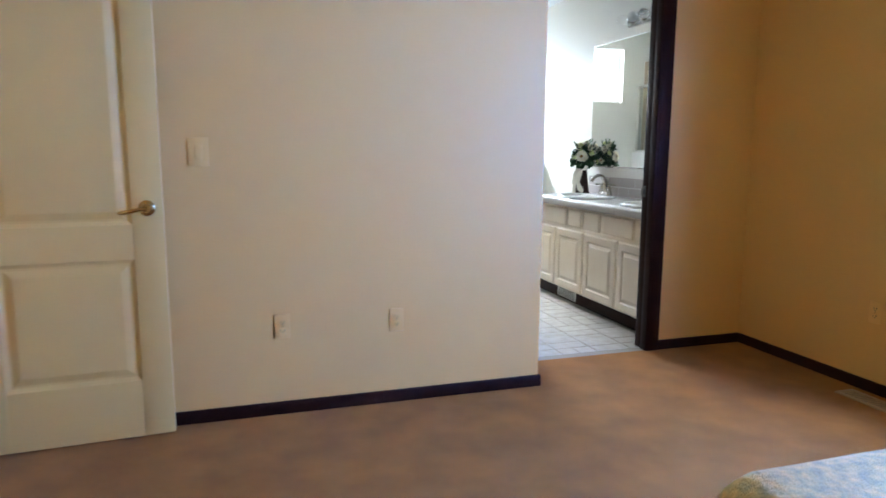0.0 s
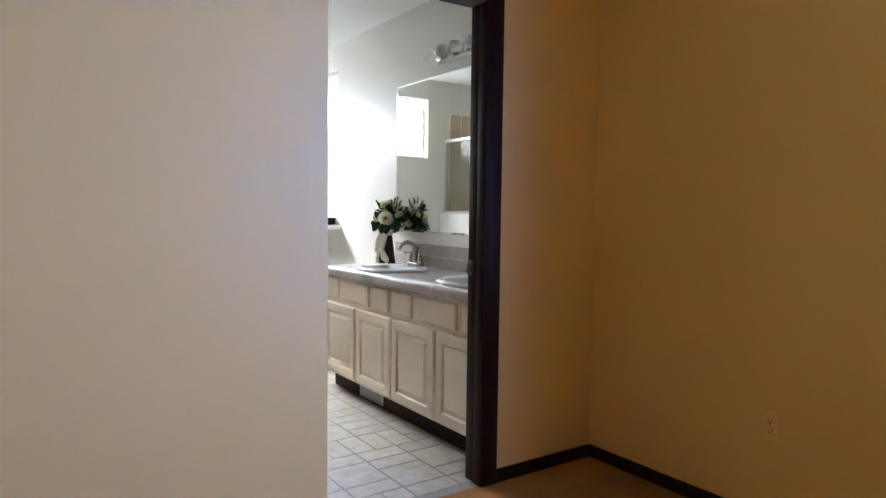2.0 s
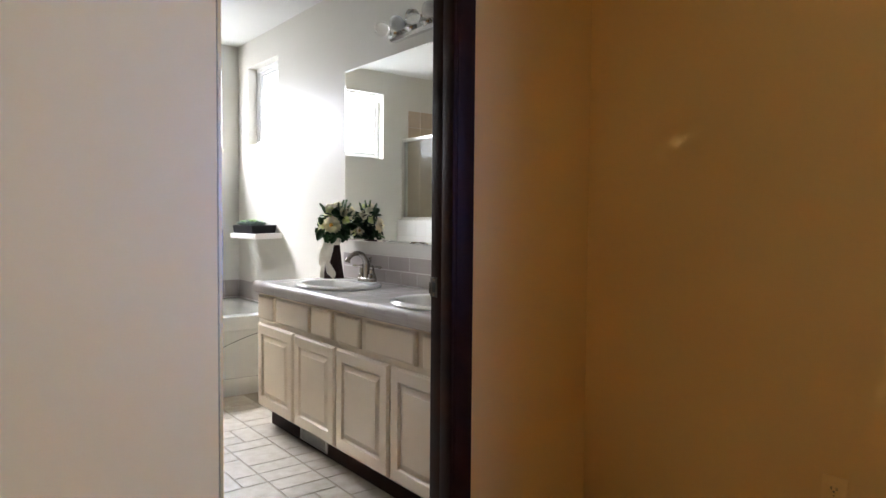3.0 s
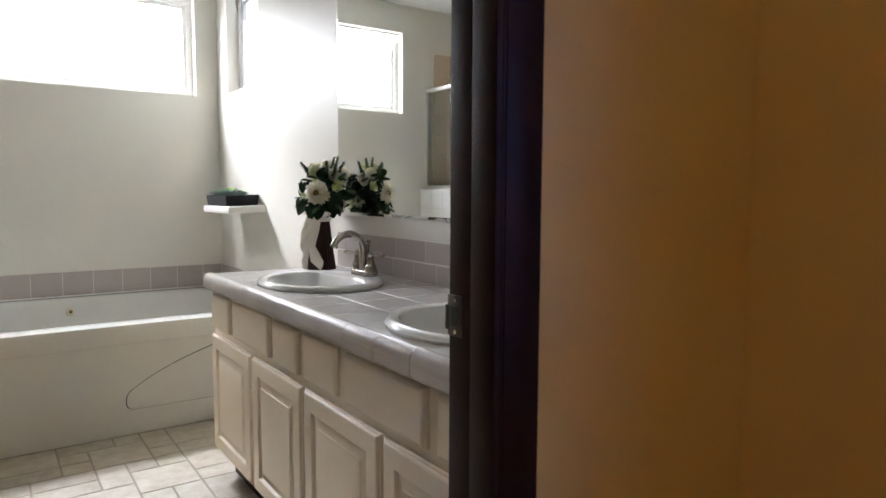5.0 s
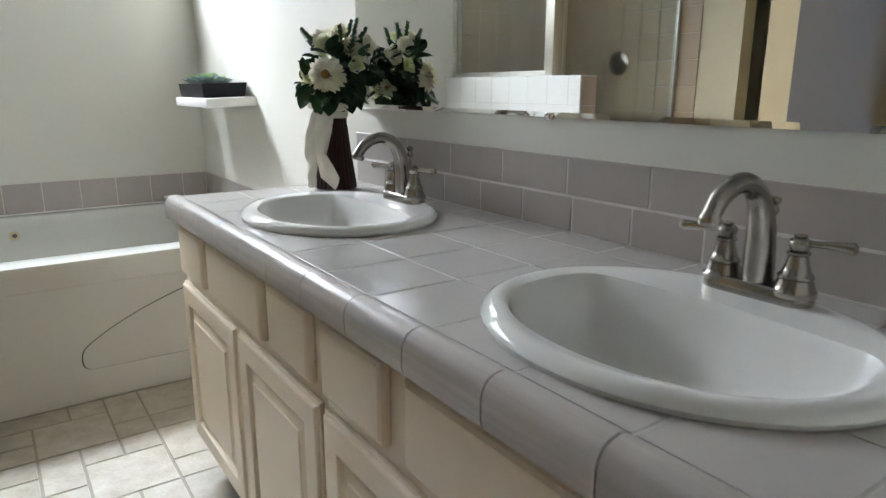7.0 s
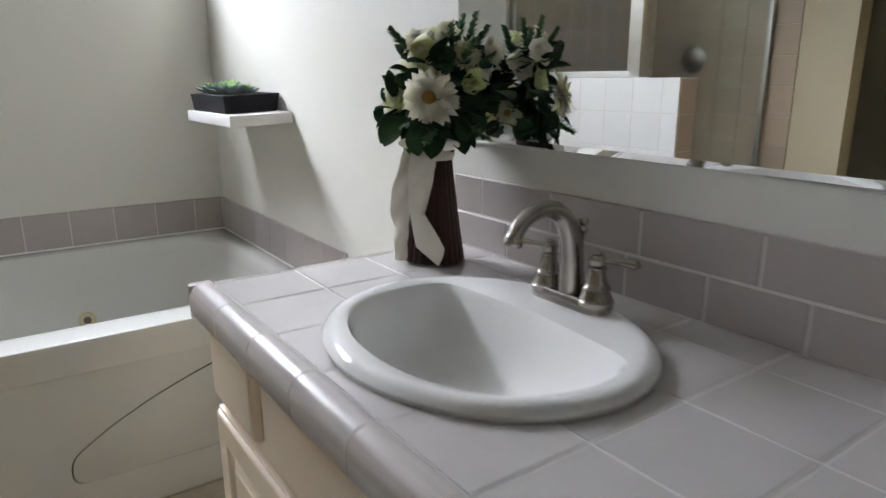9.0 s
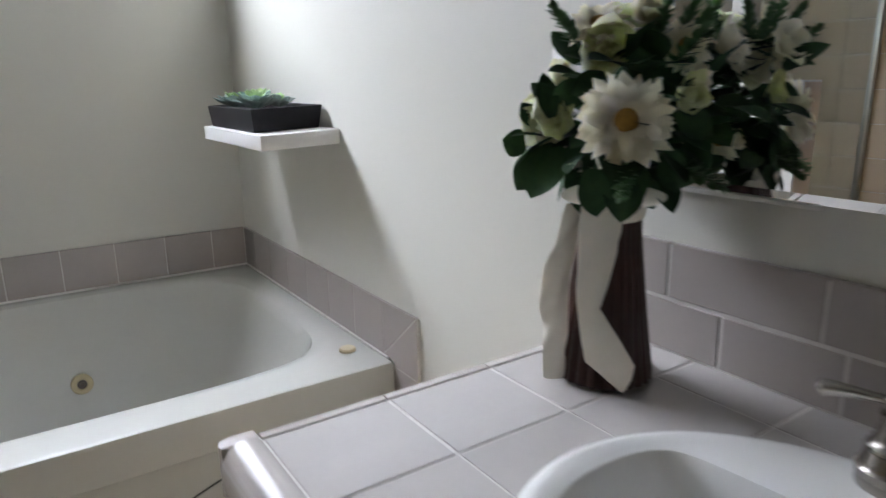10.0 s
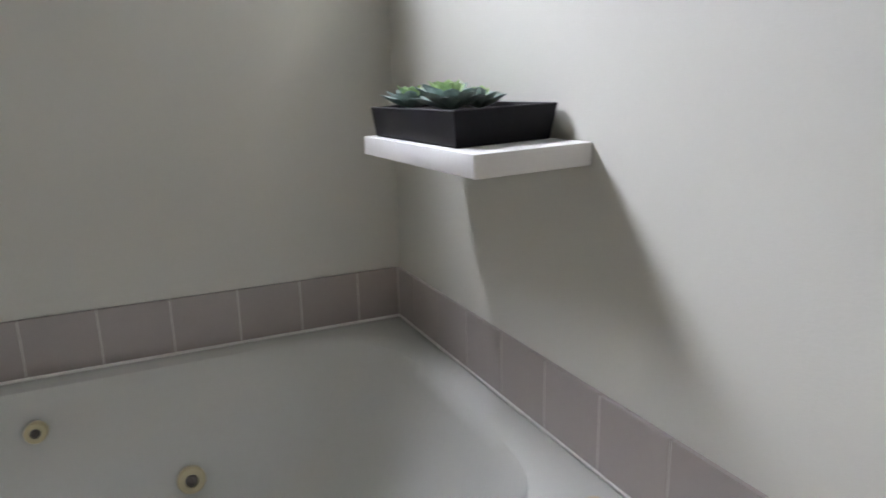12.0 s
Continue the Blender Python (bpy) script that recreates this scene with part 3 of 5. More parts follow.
def faucet(cx, cy, label):
    f = thing("faucet", cx, cy, 0.877, label, "faucet", "two-handle bathroom faucets")
    z = 0.877
    out = [(cx + 0.027 * math.cos(a) * 1.0, cy + (0.052 if math.sin(a) > 0 else -0.052) + 0.028 * math.sin(a), 0) for a in [2 * math.pi * i / 32 for i in range(32)]]

    def lp(k, h):
        return [(cx + (p[0] - cx) * k, cy + (p[1] - cy) * (1 - (1 - k) * 0.4), z + h) for p in out]
    part("base_plate", rings([lp(1.0, 0), lp(1.02, 0.004), lp(0.98, 0.012), lp(0.92, 0.018), lp(0.84, 0.021)]), NICKEL, f)
    # spout: a rising neck that bends over the bowl
    way = [(0.0, 0.016), (-0.001, 0.045), (-0.002, 0.072), (-0.005, 0.100), (-0.013, 0.126), (-0.026, 0.147), (-0.045, 0.160), (-0.066, 0.165), (-0.087, 0.161), (-0.105, 0.152), (-0.119, 0.140), (-0.127, 0.128)]
    thick = [0.0225, 0.0215, 0.0205, 0.0190, 0.0172, 0.0158, 0.0148, 0.0140, 0.0133, 0.0128, 0.0124, 0.0122]
    pts, rad = [], []
    for i in range(len(way) - 1):
        a0, a1, a2, a3 = [Vector(way[min(max(i + k, 0), len(way) - 1)]) for k in (-1, 0, 1, 2)]
        for s in (0, 0.33, 0.67):
            q = 0.5 * (2 * a1 + (a2 - a0) * s + (2 * a0 - 5 * a1 + 4 * a2 - a3) * s * s + (3 * a1 - a0 - 3 * a2 + a3) * s ** 3)
            pts.append((cx + q.x, cy, z + q.y))
            rad.append(thick[i] * (1 - s) + thick[i + 1] * s)
    e = (cx - 0.127, cy, z + 0.128)
    pts += [e, (e[0] - 0.0015, cy, e[2] - 0.005), (e[0] - 0.003, cy, e[2] - 0.010), (e[0] - 0.0045, cy, e[2] - 0.0145)]
    rad += [0.0122, 0.0155, 0.0155, 0.0122]
    part("spout", tube(pts, rad, 18), NICKEL, f)
    part("lift_rod", join(tube([(cx + 0.020, cy, z + 0.015), (cx + 0.0205, cy, z + 0.118)], 0.0032, 8), lathe(cx + 0.0205, cy, [(0.0, z + 0.112), (0.006, z + 0.113), (0.0085, z + 0.120), (0.0055, z + 0.127), (0.0095, z + 0.133), (0.0085, z + 0.138), (0.003, z + 0.140), (0, z + 0.140)], 14)), NICKEL, f)
    for s in (-1, 1):
        hy = cy + 0.053 * s
        h = part("handle", lathe(cx, hy, [(0.0, z + 0.010), (0.0285, z + 0.012), (0.0290, z + 0.019), (0.0270, z + 0.021), (0.0245, z + 0.028), (0.0220, z + 0.036), (0.0235, z + 0.038), (0.0230, z + 0.041), (0.0195, z + 0.044), (0.0165, z + 0.052), (0.0142, z + 0.061),
                                          (0.0125, z + 0.068), (0.0150, z + 0.070), (0.0150, z + 0.073), (0.0115, z + 0.075), (0.0130, z + 0.079), (0.0145, z + 0.085), (0.0125, z + 0.090), (0.0075, z + 0.093), (0.0085, z + 0.096), (0.0, z + 0.098)], 20), NICKEL, f)
        d = Vector((0.35 if s < 0 else -0.45, s, 0.0)).normalized()
        o = Vector((cx, hy, z + 0.085))
        part("lever", tube([o, o + d * 0.018, o + d * 0.034 + Vector((0, 0, 0.001)), o + d * 0.052 + Vector((0, 0, 0.001)), o + d * 0.062, o + d * 0.067], [0.0060, 0.0045, 0.0055, 0.0072, 0.0085, 0.004], 12), NICKEL, h)


countertop()
backsplash()
sink(*SINKS[0], "white oval drop-in porcelain sink beside the vase")
sink(*SINKS[1], "white oval drop-in porcelain sink by the doorway")
faucet(2.938, 5.052, "brushed nickel arched faucet on the sink beside the vase")
faucet(2.938, 4.088, "brushed nickel arched faucet on the sink by the doorway")

mir = thing("wall_mirror", XE, 4.57, 1.11, "wide frameless wall mirror hung over the vanity", "mirror")
def pane_loop(i, x):
    return [(x, 3.68 + i, 1.102 + i), (x, 5.547 - i, 1.102 + i), (x, 5.547 - i, 2.18 - i), (x, 3.68 + i, 2.18 - i)]


part("mirror_glass", rings([pane_loop(0, XE - 0.0005), pane_loop(0, XE - 0.0045), pane_loop(0.011, XE - 0.0062)]), MIRROR, mir, soft=False)
for y in (4.66, 3.95):
    part("clip", box(XE - 0.010, XE - 0.0004, y - 0.012, y + 0.012, 1.096, 1.110, 0.002), CHROME, mir, "small chrome mirror clip")
part("channel", box(XE - 0.009, XE - 0.0004, 5.26, 5.52, 1.096, 1.1015, 0.001), PLASTIC, mir, "white bottom channel")

# ---------------------------------------------------------------- bathtub
TX0, TX1, TY0, TY1, TZ = 1.408, 3.066, 6.25, 7.406, 0.552


def bathtub():
    t = thing("bathtub", 2.24, 6.83, 0, "white acrylic whirlpool bathtub with a flat apron, set in the corner", "bathtub")
    n = 72
    cx, cy = 2.235, 6.855

    def inner(ax, ay, z, p, sx=0.0):
        out = []
        for i in range(n):
            a = 2 * math.pi * i / n
            c, s = math.cos(a), math.sin(a)
            out.append((cx + sx + ax * abs(c) ** (2 / p) * (1 if c > 0 else -1), cy + ay * abs(s) ** (2 / p) * (1 if s > 0 else -1), z))
        return out

    def outer(i, z):
        """The rectangle, with as many points as the ovals, in the same order."""
        pts = []
        x0, x1, y0, y1 = TX0 + i, TX1 - i, TY0 + i, TY1 - i
        for k in range(n):
            a = 2 * math.pi * k / n
            c, s = math.cos(a), math.sin(a)
            f = 1 / max(abs(c), abs(s))
            pts.append(((x0 + x1) / 2 + (x1 - x0) / 2 * c * f, (y0 + y1) / 2 + (y1 - y0) / 2 * s * f, z))
        return pts
    loops = [outer(0.0, 0.457), outer(0.0, TZ - 0.012), outer(0.003, TZ - 0.003), outer(0.012, TZ), inner(0.785, 0.50, TZ - 0.001, 6), inner(0.765, 0.48, TZ - 0.003, 5.5), inner(0.752, 0.468, TZ - 0.014, 5.2),
             inner(0.742, 0.455, TZ - 0.05, 5), inner(0.725, 0.438, TZ - 0.12, 4.7), inner(0.712, 0.424, TZ - 0.16, 4.5), inner(0.69, 0.406, TZ - 0.20, 4.4),
             inner(0.64, 0.385, 0.27, 4.2, -0.01), inner(0.57, 0.365, 0.17, 4, -0.03), inner(0.50, 0.33, 0.115, 3.6, -0.05), inner(0.40, 0.26, 0.10, 3.2, -0.06), inner(0.1, 0.07, 0.097, 2.5, -0.06)]
    basin = part("basin", rings(loops, cap0=False), ACRYLIC, t)
    prof = [(TY0, 0.0), (TY0, 0.10), (TY0 + 0.006, 0.112), (TY0 + 0.006, 0.44), (TY0 + 0.001, 0.456), (TY0 + 0.06, 0.456), (TY0 + 0.06, 0.0)]
    part("apron", prism(prof, "x", TX0 + 0.001, TX1 - 0.001), ACRYLIC, t)
    # access panel: a slightly proud plate with a dark gap round it
    raw = [(2.252, 0.124), (2.99, 0.116), (2.99, 0.446), (2.86, 0.443), (2.72, 0.416), (2.60, 0.378), (2.48, 0.333), (2.36, 0.275), (2.252, 0.205)]

    def rounded(pts, r, k=5):
        out = []
        for i, p in enumerate(pts):
            a, b = Vector(pts[i - 1]), Vector(pts[(i + 1) % len(pts)])
            p = Vector(p)
            u, v = (a - p).normalized(), (b - p).normalized()
            q = min(r, (a - p).length * 0.45, (b - p).length * 0.45)
            for j in range(k + 1):
                s = j / k
                out.append(tuple((1 - s) ** 2 * (p + u * q) + 2 * s * (1 - s) * p + s * s * (p + v * q)))
        return out
    big = rounded(raw, 0.045)
    mid = Vector((2.72, 0.27))
    small = [tuple(mid + (Vector(p) - mid) * (1 - 0.0045 / (Vector(p) - mid).length)) for p in big]
    ap = part("access_panel_gap", prism(big, "y", TY0 + 0.0045, TY0 + 0.02), SLOT, t, "dark gap round the access panel", soft=False)
    part("access_panel", prism(small, "y", TY0 + 0.0025, TY0 + 0.02), ACRYLIC, ap, "white acrylic access panel")
    for x, y, z, r in ((2.43, 7.233, 0.280, 0.034), (2.12, 7.262, 0.475, 0.024), (1.85, 7.233, 0.280, 0.034)):
        m = pose(x, y, z, 78)
        j = part("jet", lathe(0, 0, [(0.0, -0.02), (r, -0.02), (r, 0.006), (r * 0.9, 0.010), (r * 0.5, 0.012), (r * 0.42, 0.006), (0, 0.006)], 24, m), YELLOWED, t, "yellowed plastic whirlpool jet")
        part("nozzle", lathe(0, 0, [(r * 0.46, 0.004), (r * 0.42, 0.013), (r * 0.24, 0.013), (r * 0.20, 0.009), (0, 0.009)], 16, m), STRIKE, j, "dark nozzle")
    part("air_control", lathe(3.003, 6.385, [(0.0, TZ - 0.002), (0.023, TZ - 0.002), (0.023, TZ + 0.004), (0.019, TZ + 0.008), (0.0, TZ + 0.009)], 24), YELLOWED, t, "yellowed round air control button")
    part("caulk", join(tube([(TX0, TY1, TZ), (TX1, TY1, TZ)], 0.005, 6), tube([(TX1 + 0.003, TY0 + 0.03, TZ), (TX1 + 0.003, TY1, TZ)], 0.005, 6)), PLASTIC, t)


YELLOWED = material("yellowed_plastic", (0.56, 0.48, 0.29), 0.35, vary=0.04, scale=30, fine=200, bump=0.0)
bathtub()


def tub_surround():
    s = thing("tub_surround", 2.6, YN, TZ, "row of greige ceramic tiles round the bathtub", "tile surround")
    part("grout_bed", join(box(1.408, XE - 0.009, YN - 0.0082, YN - 0.0005, TZ + 0.002, 0.698), box(XE - 0.0082, XE - 0.0005, 6.1335, YN - 0.009, TZ + 0.002, 0.698), box(XE - 0.0082, XE - 0.0005, 6.1335, 6.2475, 0.0, TZ + 0.002)), GROUT, s, soft=False)
    g = 0.0016
    xs = [XE - 0.009, 2.94] + [2.94 - 0.1685 * k for k in range(1, 9)] + [1.41]
    for b, a in zip(xs, xs[1:]):
        tile("tile", a + g, b - g, YN - 0.0095, YN - 0.001, TZ + 0.004, 0.7015, SPLASH, s, True, 0.0016)
    ys = [6.132 + 0.166 * k for k in range(8)] + [YN - 0.0095]
    for poly in ([(6.2964, 0.7015), (6.1365, 0.7015), (6.2964, 0.561)], [(6.1336, 0.699), (6.1336, 0.541), (6.2475, 0.541), (6.2475, 0.556), (6.2925, 0.5595)]):
        part("tile", prism(poly, "x", XE - 0.0095, XE - 0.001), SPLASH, s, soft=False)
    for a, b in zip(ys[1:], ys[2:]):
        if b - a > 0.01:
            tile("tile", XE - 0.0095, XE - 0.001, a + g, b - g, TZ + 0.004 if a > 6.2 else 0.541, 0.7015, SPLASH, s, True, 0.0016)
    for a, b in ((0.376, 0.539), (0.211, 0.374), (0.046, 0.209), (0.002, 0.044)):
        tile("tile", XE - 0.0095, XE - 0.001, 6.132 + g, 6.2475, a, b, SPLASH, s, True, 0.0016)


tub_surround()


# ---------------------------------------------------------------- shelf and planter
def droop(bm):
    """The shelf hangs slightly lower along its front edge."""
    for v in bm.verts:
        v.co.z += 0.036 * (v.co.x - 2.856)
    return bm


def corner_shelf():
    s = thing("floating_shelf", 2.965, 6.77, 1.078, "white painted floating shelf on the wall above the bathtub", "shelf")
    part("board", droop(box(2.856, XE - 0.0005, 6.514, 7.03, 1.078, 1.1165, 0.003)), WHITE_WOOD, s)


def planter():
    p = thing("planter_box", 2.97, 6.8, 1.117, "matt black rectangular planter box on the floating shelf", "planter")
    lo, hi = (2.874, 3.058, 6.612, 6.995), (2.867, 3.066, 6.603, 7.004)

    def rect(b, i, z):
        return [(b[0] + i, b[2] + i, z), (b[1] - i, b[2] + i, z), (b[1] - i, b[3] - i, z), (b[0] + i, b[3] - i, z)]
    part("box", droop(rings([rect(lo, 0.003, 1.117), rect(lo, 0, 1.119), rect(hi, 0, 1.177), rect(hi, 0.002, 1.179), rect(hi, 0.007, 1.179), rect(hi, 0.009, 1.176), rect(hi, 0.010, 1.166)])), BLACK, p)
    part("soil", droop(box(2.878, 3.055, 6.614, 6.993, 1.160, 1.170)), SOIL, p, "dark filler soil", soft=False)


def leaf_blade(length, width, thick, curl, base, yaw, lift, seg=7, tip=1.6, cup=0.25):
    """A fleshy or flat leaf from base outward: yaw and lift in degrees."""
    loops = []
    for i in range(seg + 1):
        s = i / seg
        w = width / 2 * (math.sin(math.pi * min(0.14 + 0.86 * s, 1.0) ** tip) ** 0.8 + 0.01)
        th = thick * (1 - 0.75 * s)
        x = length * s
        z = curl * length * s * s
        loops.append([(x, -w, z + cup * w), (x, -w * 0.5, z - th * 0.5 + cup * w * 0.25), (x, 0, z - th * 0.6), (x, w * 0.5, z - th * 0.5 + cup * w * 0.25), (x, w, z + cup * w),
                      (x, w * 0.5, z + th * 0.45 + cup * w * 0.25), (x, 0, z + th * 0.3), (x, -w * 0.5, z + th * 0.45 + cup * w * 0.25)])
    bm = rings(loops)
    bmesh.ops.transform(bm, matrix=Matrix.Translation(base) @ pose(0, 0, 0, 0, -lift, yaw), verts=bm.verts[:])
    return bm


def succulents():
    rnd = random.Random(4)
    s = thing("succulent", 2.955, 6.83, 1.170, "pale blue-green artificial succulents growing low in the planter", "plant")
    for cx, cy, k, hue in ((2.935, 6.755, 0.98, 1), (2.975, 6.86, 1.05, 0), (2.925, 6.92, 0.85, 1), (3.01, 6.78, 0.75, 0)):
        for ring, (count, length, lift, z) in enumerate(((9, 0.074, 9, 0.010), (8, 0.062, 24, 0.014), (7, 0.048, 42, 0.018), (5, 0.034, 62, 0.022), (3, 0.022, 78, 0.024))):
            for i in range(count):
                a = 360 * i / count + ring * 23 + rnd.uniform(-6, 6)
                bm = leaf_blade(length * k * rnd.uniform(0.9, 1.1), length * 0.52 * k, 0.006 * k, 0.18, (cx, cy, 1.168 + z), a, lift + rnd.uniform(-5, 5), 6, 1.9, 0.3)
                if ring < 2:
                    part("leaf", bm, SUCC_OUT, s, "dusty blue-green leaf")
                else:
                    part("heart_leaf", bm, SUCC_IN, s, "fresh green inner leaf")


SOIL = material("dark_soil", (0.03, 0.022, 0.016), 0.95, vary=0.3, scale=60, fine=300, bump=0.8)
SUCC_OUT = material("succulent_outer", (0.46, 0.54, 0.52), 0.5, vary=0.15, scale=22, fine=200, bump=0.03, dark=(0.16, 0.25, 0.21))
SUCC_IN = material("succulent_inner", (0.50, 0.66, 0.26), 0.5, vary=0.12, scale=25, fine=200, bump=0.03, dark=(0.30, 0.46, 0.22))
corner_shelf()
planter()
succulents()

# ---------------------------------------------------------------- vase of flowers
VASE_M = material("dark_brown_vase", (0.045, 0.014, 0.009), 0.42, vary=0.2, scale=14, fine=160, bump=0.06)
RIBBON = material("cream_satin_ribbon", (0.84, 0.79, 0.68), 0.5, vary=0.04, scale=18, fine=420, bump=0.08)
LEAF = material("dark_green_leaf", (0.036, 0.082, 0.026), 0.55, vary=0.15, scale=30, fine=160, bump=0.06, dark=(0.014, 0.034, 0.015), spread=0.3)
FERN = material("bright_fern", (0.07, 0.15, 0.05), 0.5, vary=0.12, scale=30, fine=160, bump=0.05, spread=0.2)
PETAL = material("white_petal", (0.90, 0.83, 0.58), 0.6, vary=0.04, scale=30, fine=220, bump=0.05)
LIME = material("lime_cream_petal", (0.66, 0.74, 0.16), 0.6, vary=0.08, scale=28, fine=220, bump=0.05, dark=(0.86, 0.83, 0.52))
HEART = material("golden_flower_heart", (0.50, 0.28, 0.045), 0.8, vary=0.2, scale=120, fine=700, bump=0.6)
VASE_M.node_tree.nodes["Principled BSDF"].inputs["Specular IOR Level"].default_value = 0.3
for petal in (PETAL, LIME):
    petal.node_tree.nodes["Principled BSDF"].inputs["Subsurface Weight"].default_value = 0.5
    petal.node_tree.nodes["Principled BSDF"].inputs["Subsurface Radius"].default_value = (0.012, 0.012, 0.006)
    petal.node_tree.nodes["Principled BSDF"].inputs["Subsurface Scale"].default_value = 1.0
LEAF.node_tree.nodes["Principled BSDF"].inputs["Specular IOR Level"].default_value = 0.14
VX, VY = 2.940, 5.463


def vase():
    v = thing("vase", VX, VY, 0.862, "dark brown ribbed vase tied with a cream ribbon on the countertop", "vase")
    n, ribs = 192, 24
    loops = []
    for z, r in ((0.8625, 0.050), (0.865, 0.0625), (0.875, 0.0615), (0.90, 0.0580), (0.94, 0.0525), (0.98, 0.0475), (1.02, 0.0428), (1.06, 0.0385), (1.092, 0.0365), (1.096, 0.034), (1.08, 0.030)):
        deep = 0.0034 * r / 0.059
        loops.append([(VX + (r + deep * (abs(math.cos(ribs * a / 2)) - 0.6)) * math.cos(a), VY + (r + deep * (abs(math.cos(ribs * a / 2)) - 0.6)) * math.sin(a), z) for a in [2 * math.pi * i / n for i in range(n)]])
    part("body", rings(loops), VASE_M, v)
    front, side = Vector((-0.66, -0.75, 0)), Vector((0.75, -0.66, 0))

    def strip(rows, name):
        """A soft ribbon tail: rows of (offset to the side, offset to the front, height, half width, twist)."""
        top, back = [], []
        for k, (o, q, z, w, twist) in enumerate(rows):
            c = Vector((VX, VY, z)) + side * o + front * q
            across = (side * math.cos(twist) + front * math.sin(twist)).normalized()
            nrm = (front * math.cos(twist) - side * math.sin(twist)).normalized()
            pts = [(u, 0.0035 * math.sin(2.4 * u + 0.9 * k) + 0.003 * (1 - u * u)) for u in (-1, -0.66, -0.33, 0, 0.33, 0.66, 1)]
            top.append([c + across * w * u + nrm * (h + 0.0007) for u, h in pts])
            back.append([c + across * w * u + nrm * h for u, h in reversed(pts)])
        part(name, rings([p + q for p, q in zip(top, back)]), RIBBON, rib)

    def fine(rows, n=4):
        out = []
        for i in range(len(rows) - 1):
            a0, a1, a2, a3 = [np.array(rows[min(max(i + k, 0), len(rows) - 1)]) for k in (-1, 0, 1, 2)]
            for t in range(n):
                u = t / n
                out.append(tuple(0.5 * (2 * a1 + (a2 - a0) * u + (2 * a0 - 5 * a1 + 4 * a2 - a3) * u * u + (3 * a1 - a0 - 3 * a2 + a3) * u ** 3)))
        return out + [rows[-1]]
    rib = part("ribbon_band", lathe(VX, VY, [(0.038, 1.074), (0.042, 1.078), (0.044, 1.088), (0.043, 1.098), (0.040, 1.102), (0.037, 1.095)], 28), RIBBON, v, "cream satin ribbon round the neck")
    strip(fine([(-0.016, 0.040, 1.098, 0.024, 0.0), (-0.018, 0.046, 1.055, 0.027, -0.2), (-0.024, 0.050, 1.010, 0.022, -0.4), (-0.027, 0.054, 0.968, 0.015, -0.3)], 3)
          + [(-0.012, 0.058, 0.930, 0.024, 0.1), (0.000, 0.062, 0.902, 0.030, 0.2), (0.010, 0.064, 0.884, 0.017, 0.2), (0.016, 0.066, 0.866, 0.002, 0.2)], "ribbon_tail")
    strip(fine([(-0.044, 0.022, 1.096, 0.014, -0.4), (-0.056, 0.026, 1.055, 0.017, -0.6), (-0.066, 0.026, 1.010, 0.018, -0.3), (-0.069, 0.024, 0.965, 0.019, 0.0), (-0.066, 0.024, 0.925, 0.016, 0.3),
                (-0.067, 0.026, 0.895, 0.014, 0.0), (-0.060, 0.030, 0.866, 0.020, -0.2)]), "ribbon_tail")
    for c, d in ((Vector((VX, VY, 1.108)) + front * 0.040 + side * 0.006, side + front * 0.1), (Vector((VX, VY, 1.110)) + front * 0.036 - side * 0.014, -side + front * 0.2)):
        d, u = d.normalized(), Vector((0, 0, 1))
        loops = []
        for i in range(13):
            q = i / 12
            loops.append([c + d * (0.052 * q) + u * (0.0125 * math.sin(math.pi * (0.12 + 0.86 * q)) ** 0.6) * math.cos(a) + d.cross(u) * 0.011 * math.sin(math.pi * min(q + 0.1, 1)) * math.sin(a) for a in [2 * math.pi * k / 14 for k in range(14)]])
        part("bow_loop", rings(loops), RIBBON, rib)
    return v


def aim(c, d, spin=0):
    """The pose of a flower at c that faces d."""
    return Matrix.Translation(c) @ Vector(d).to_track_quat("Z", "Y").to_matrix().to_4x4() @ pose(0, 0, 0, 0, 0, spin)


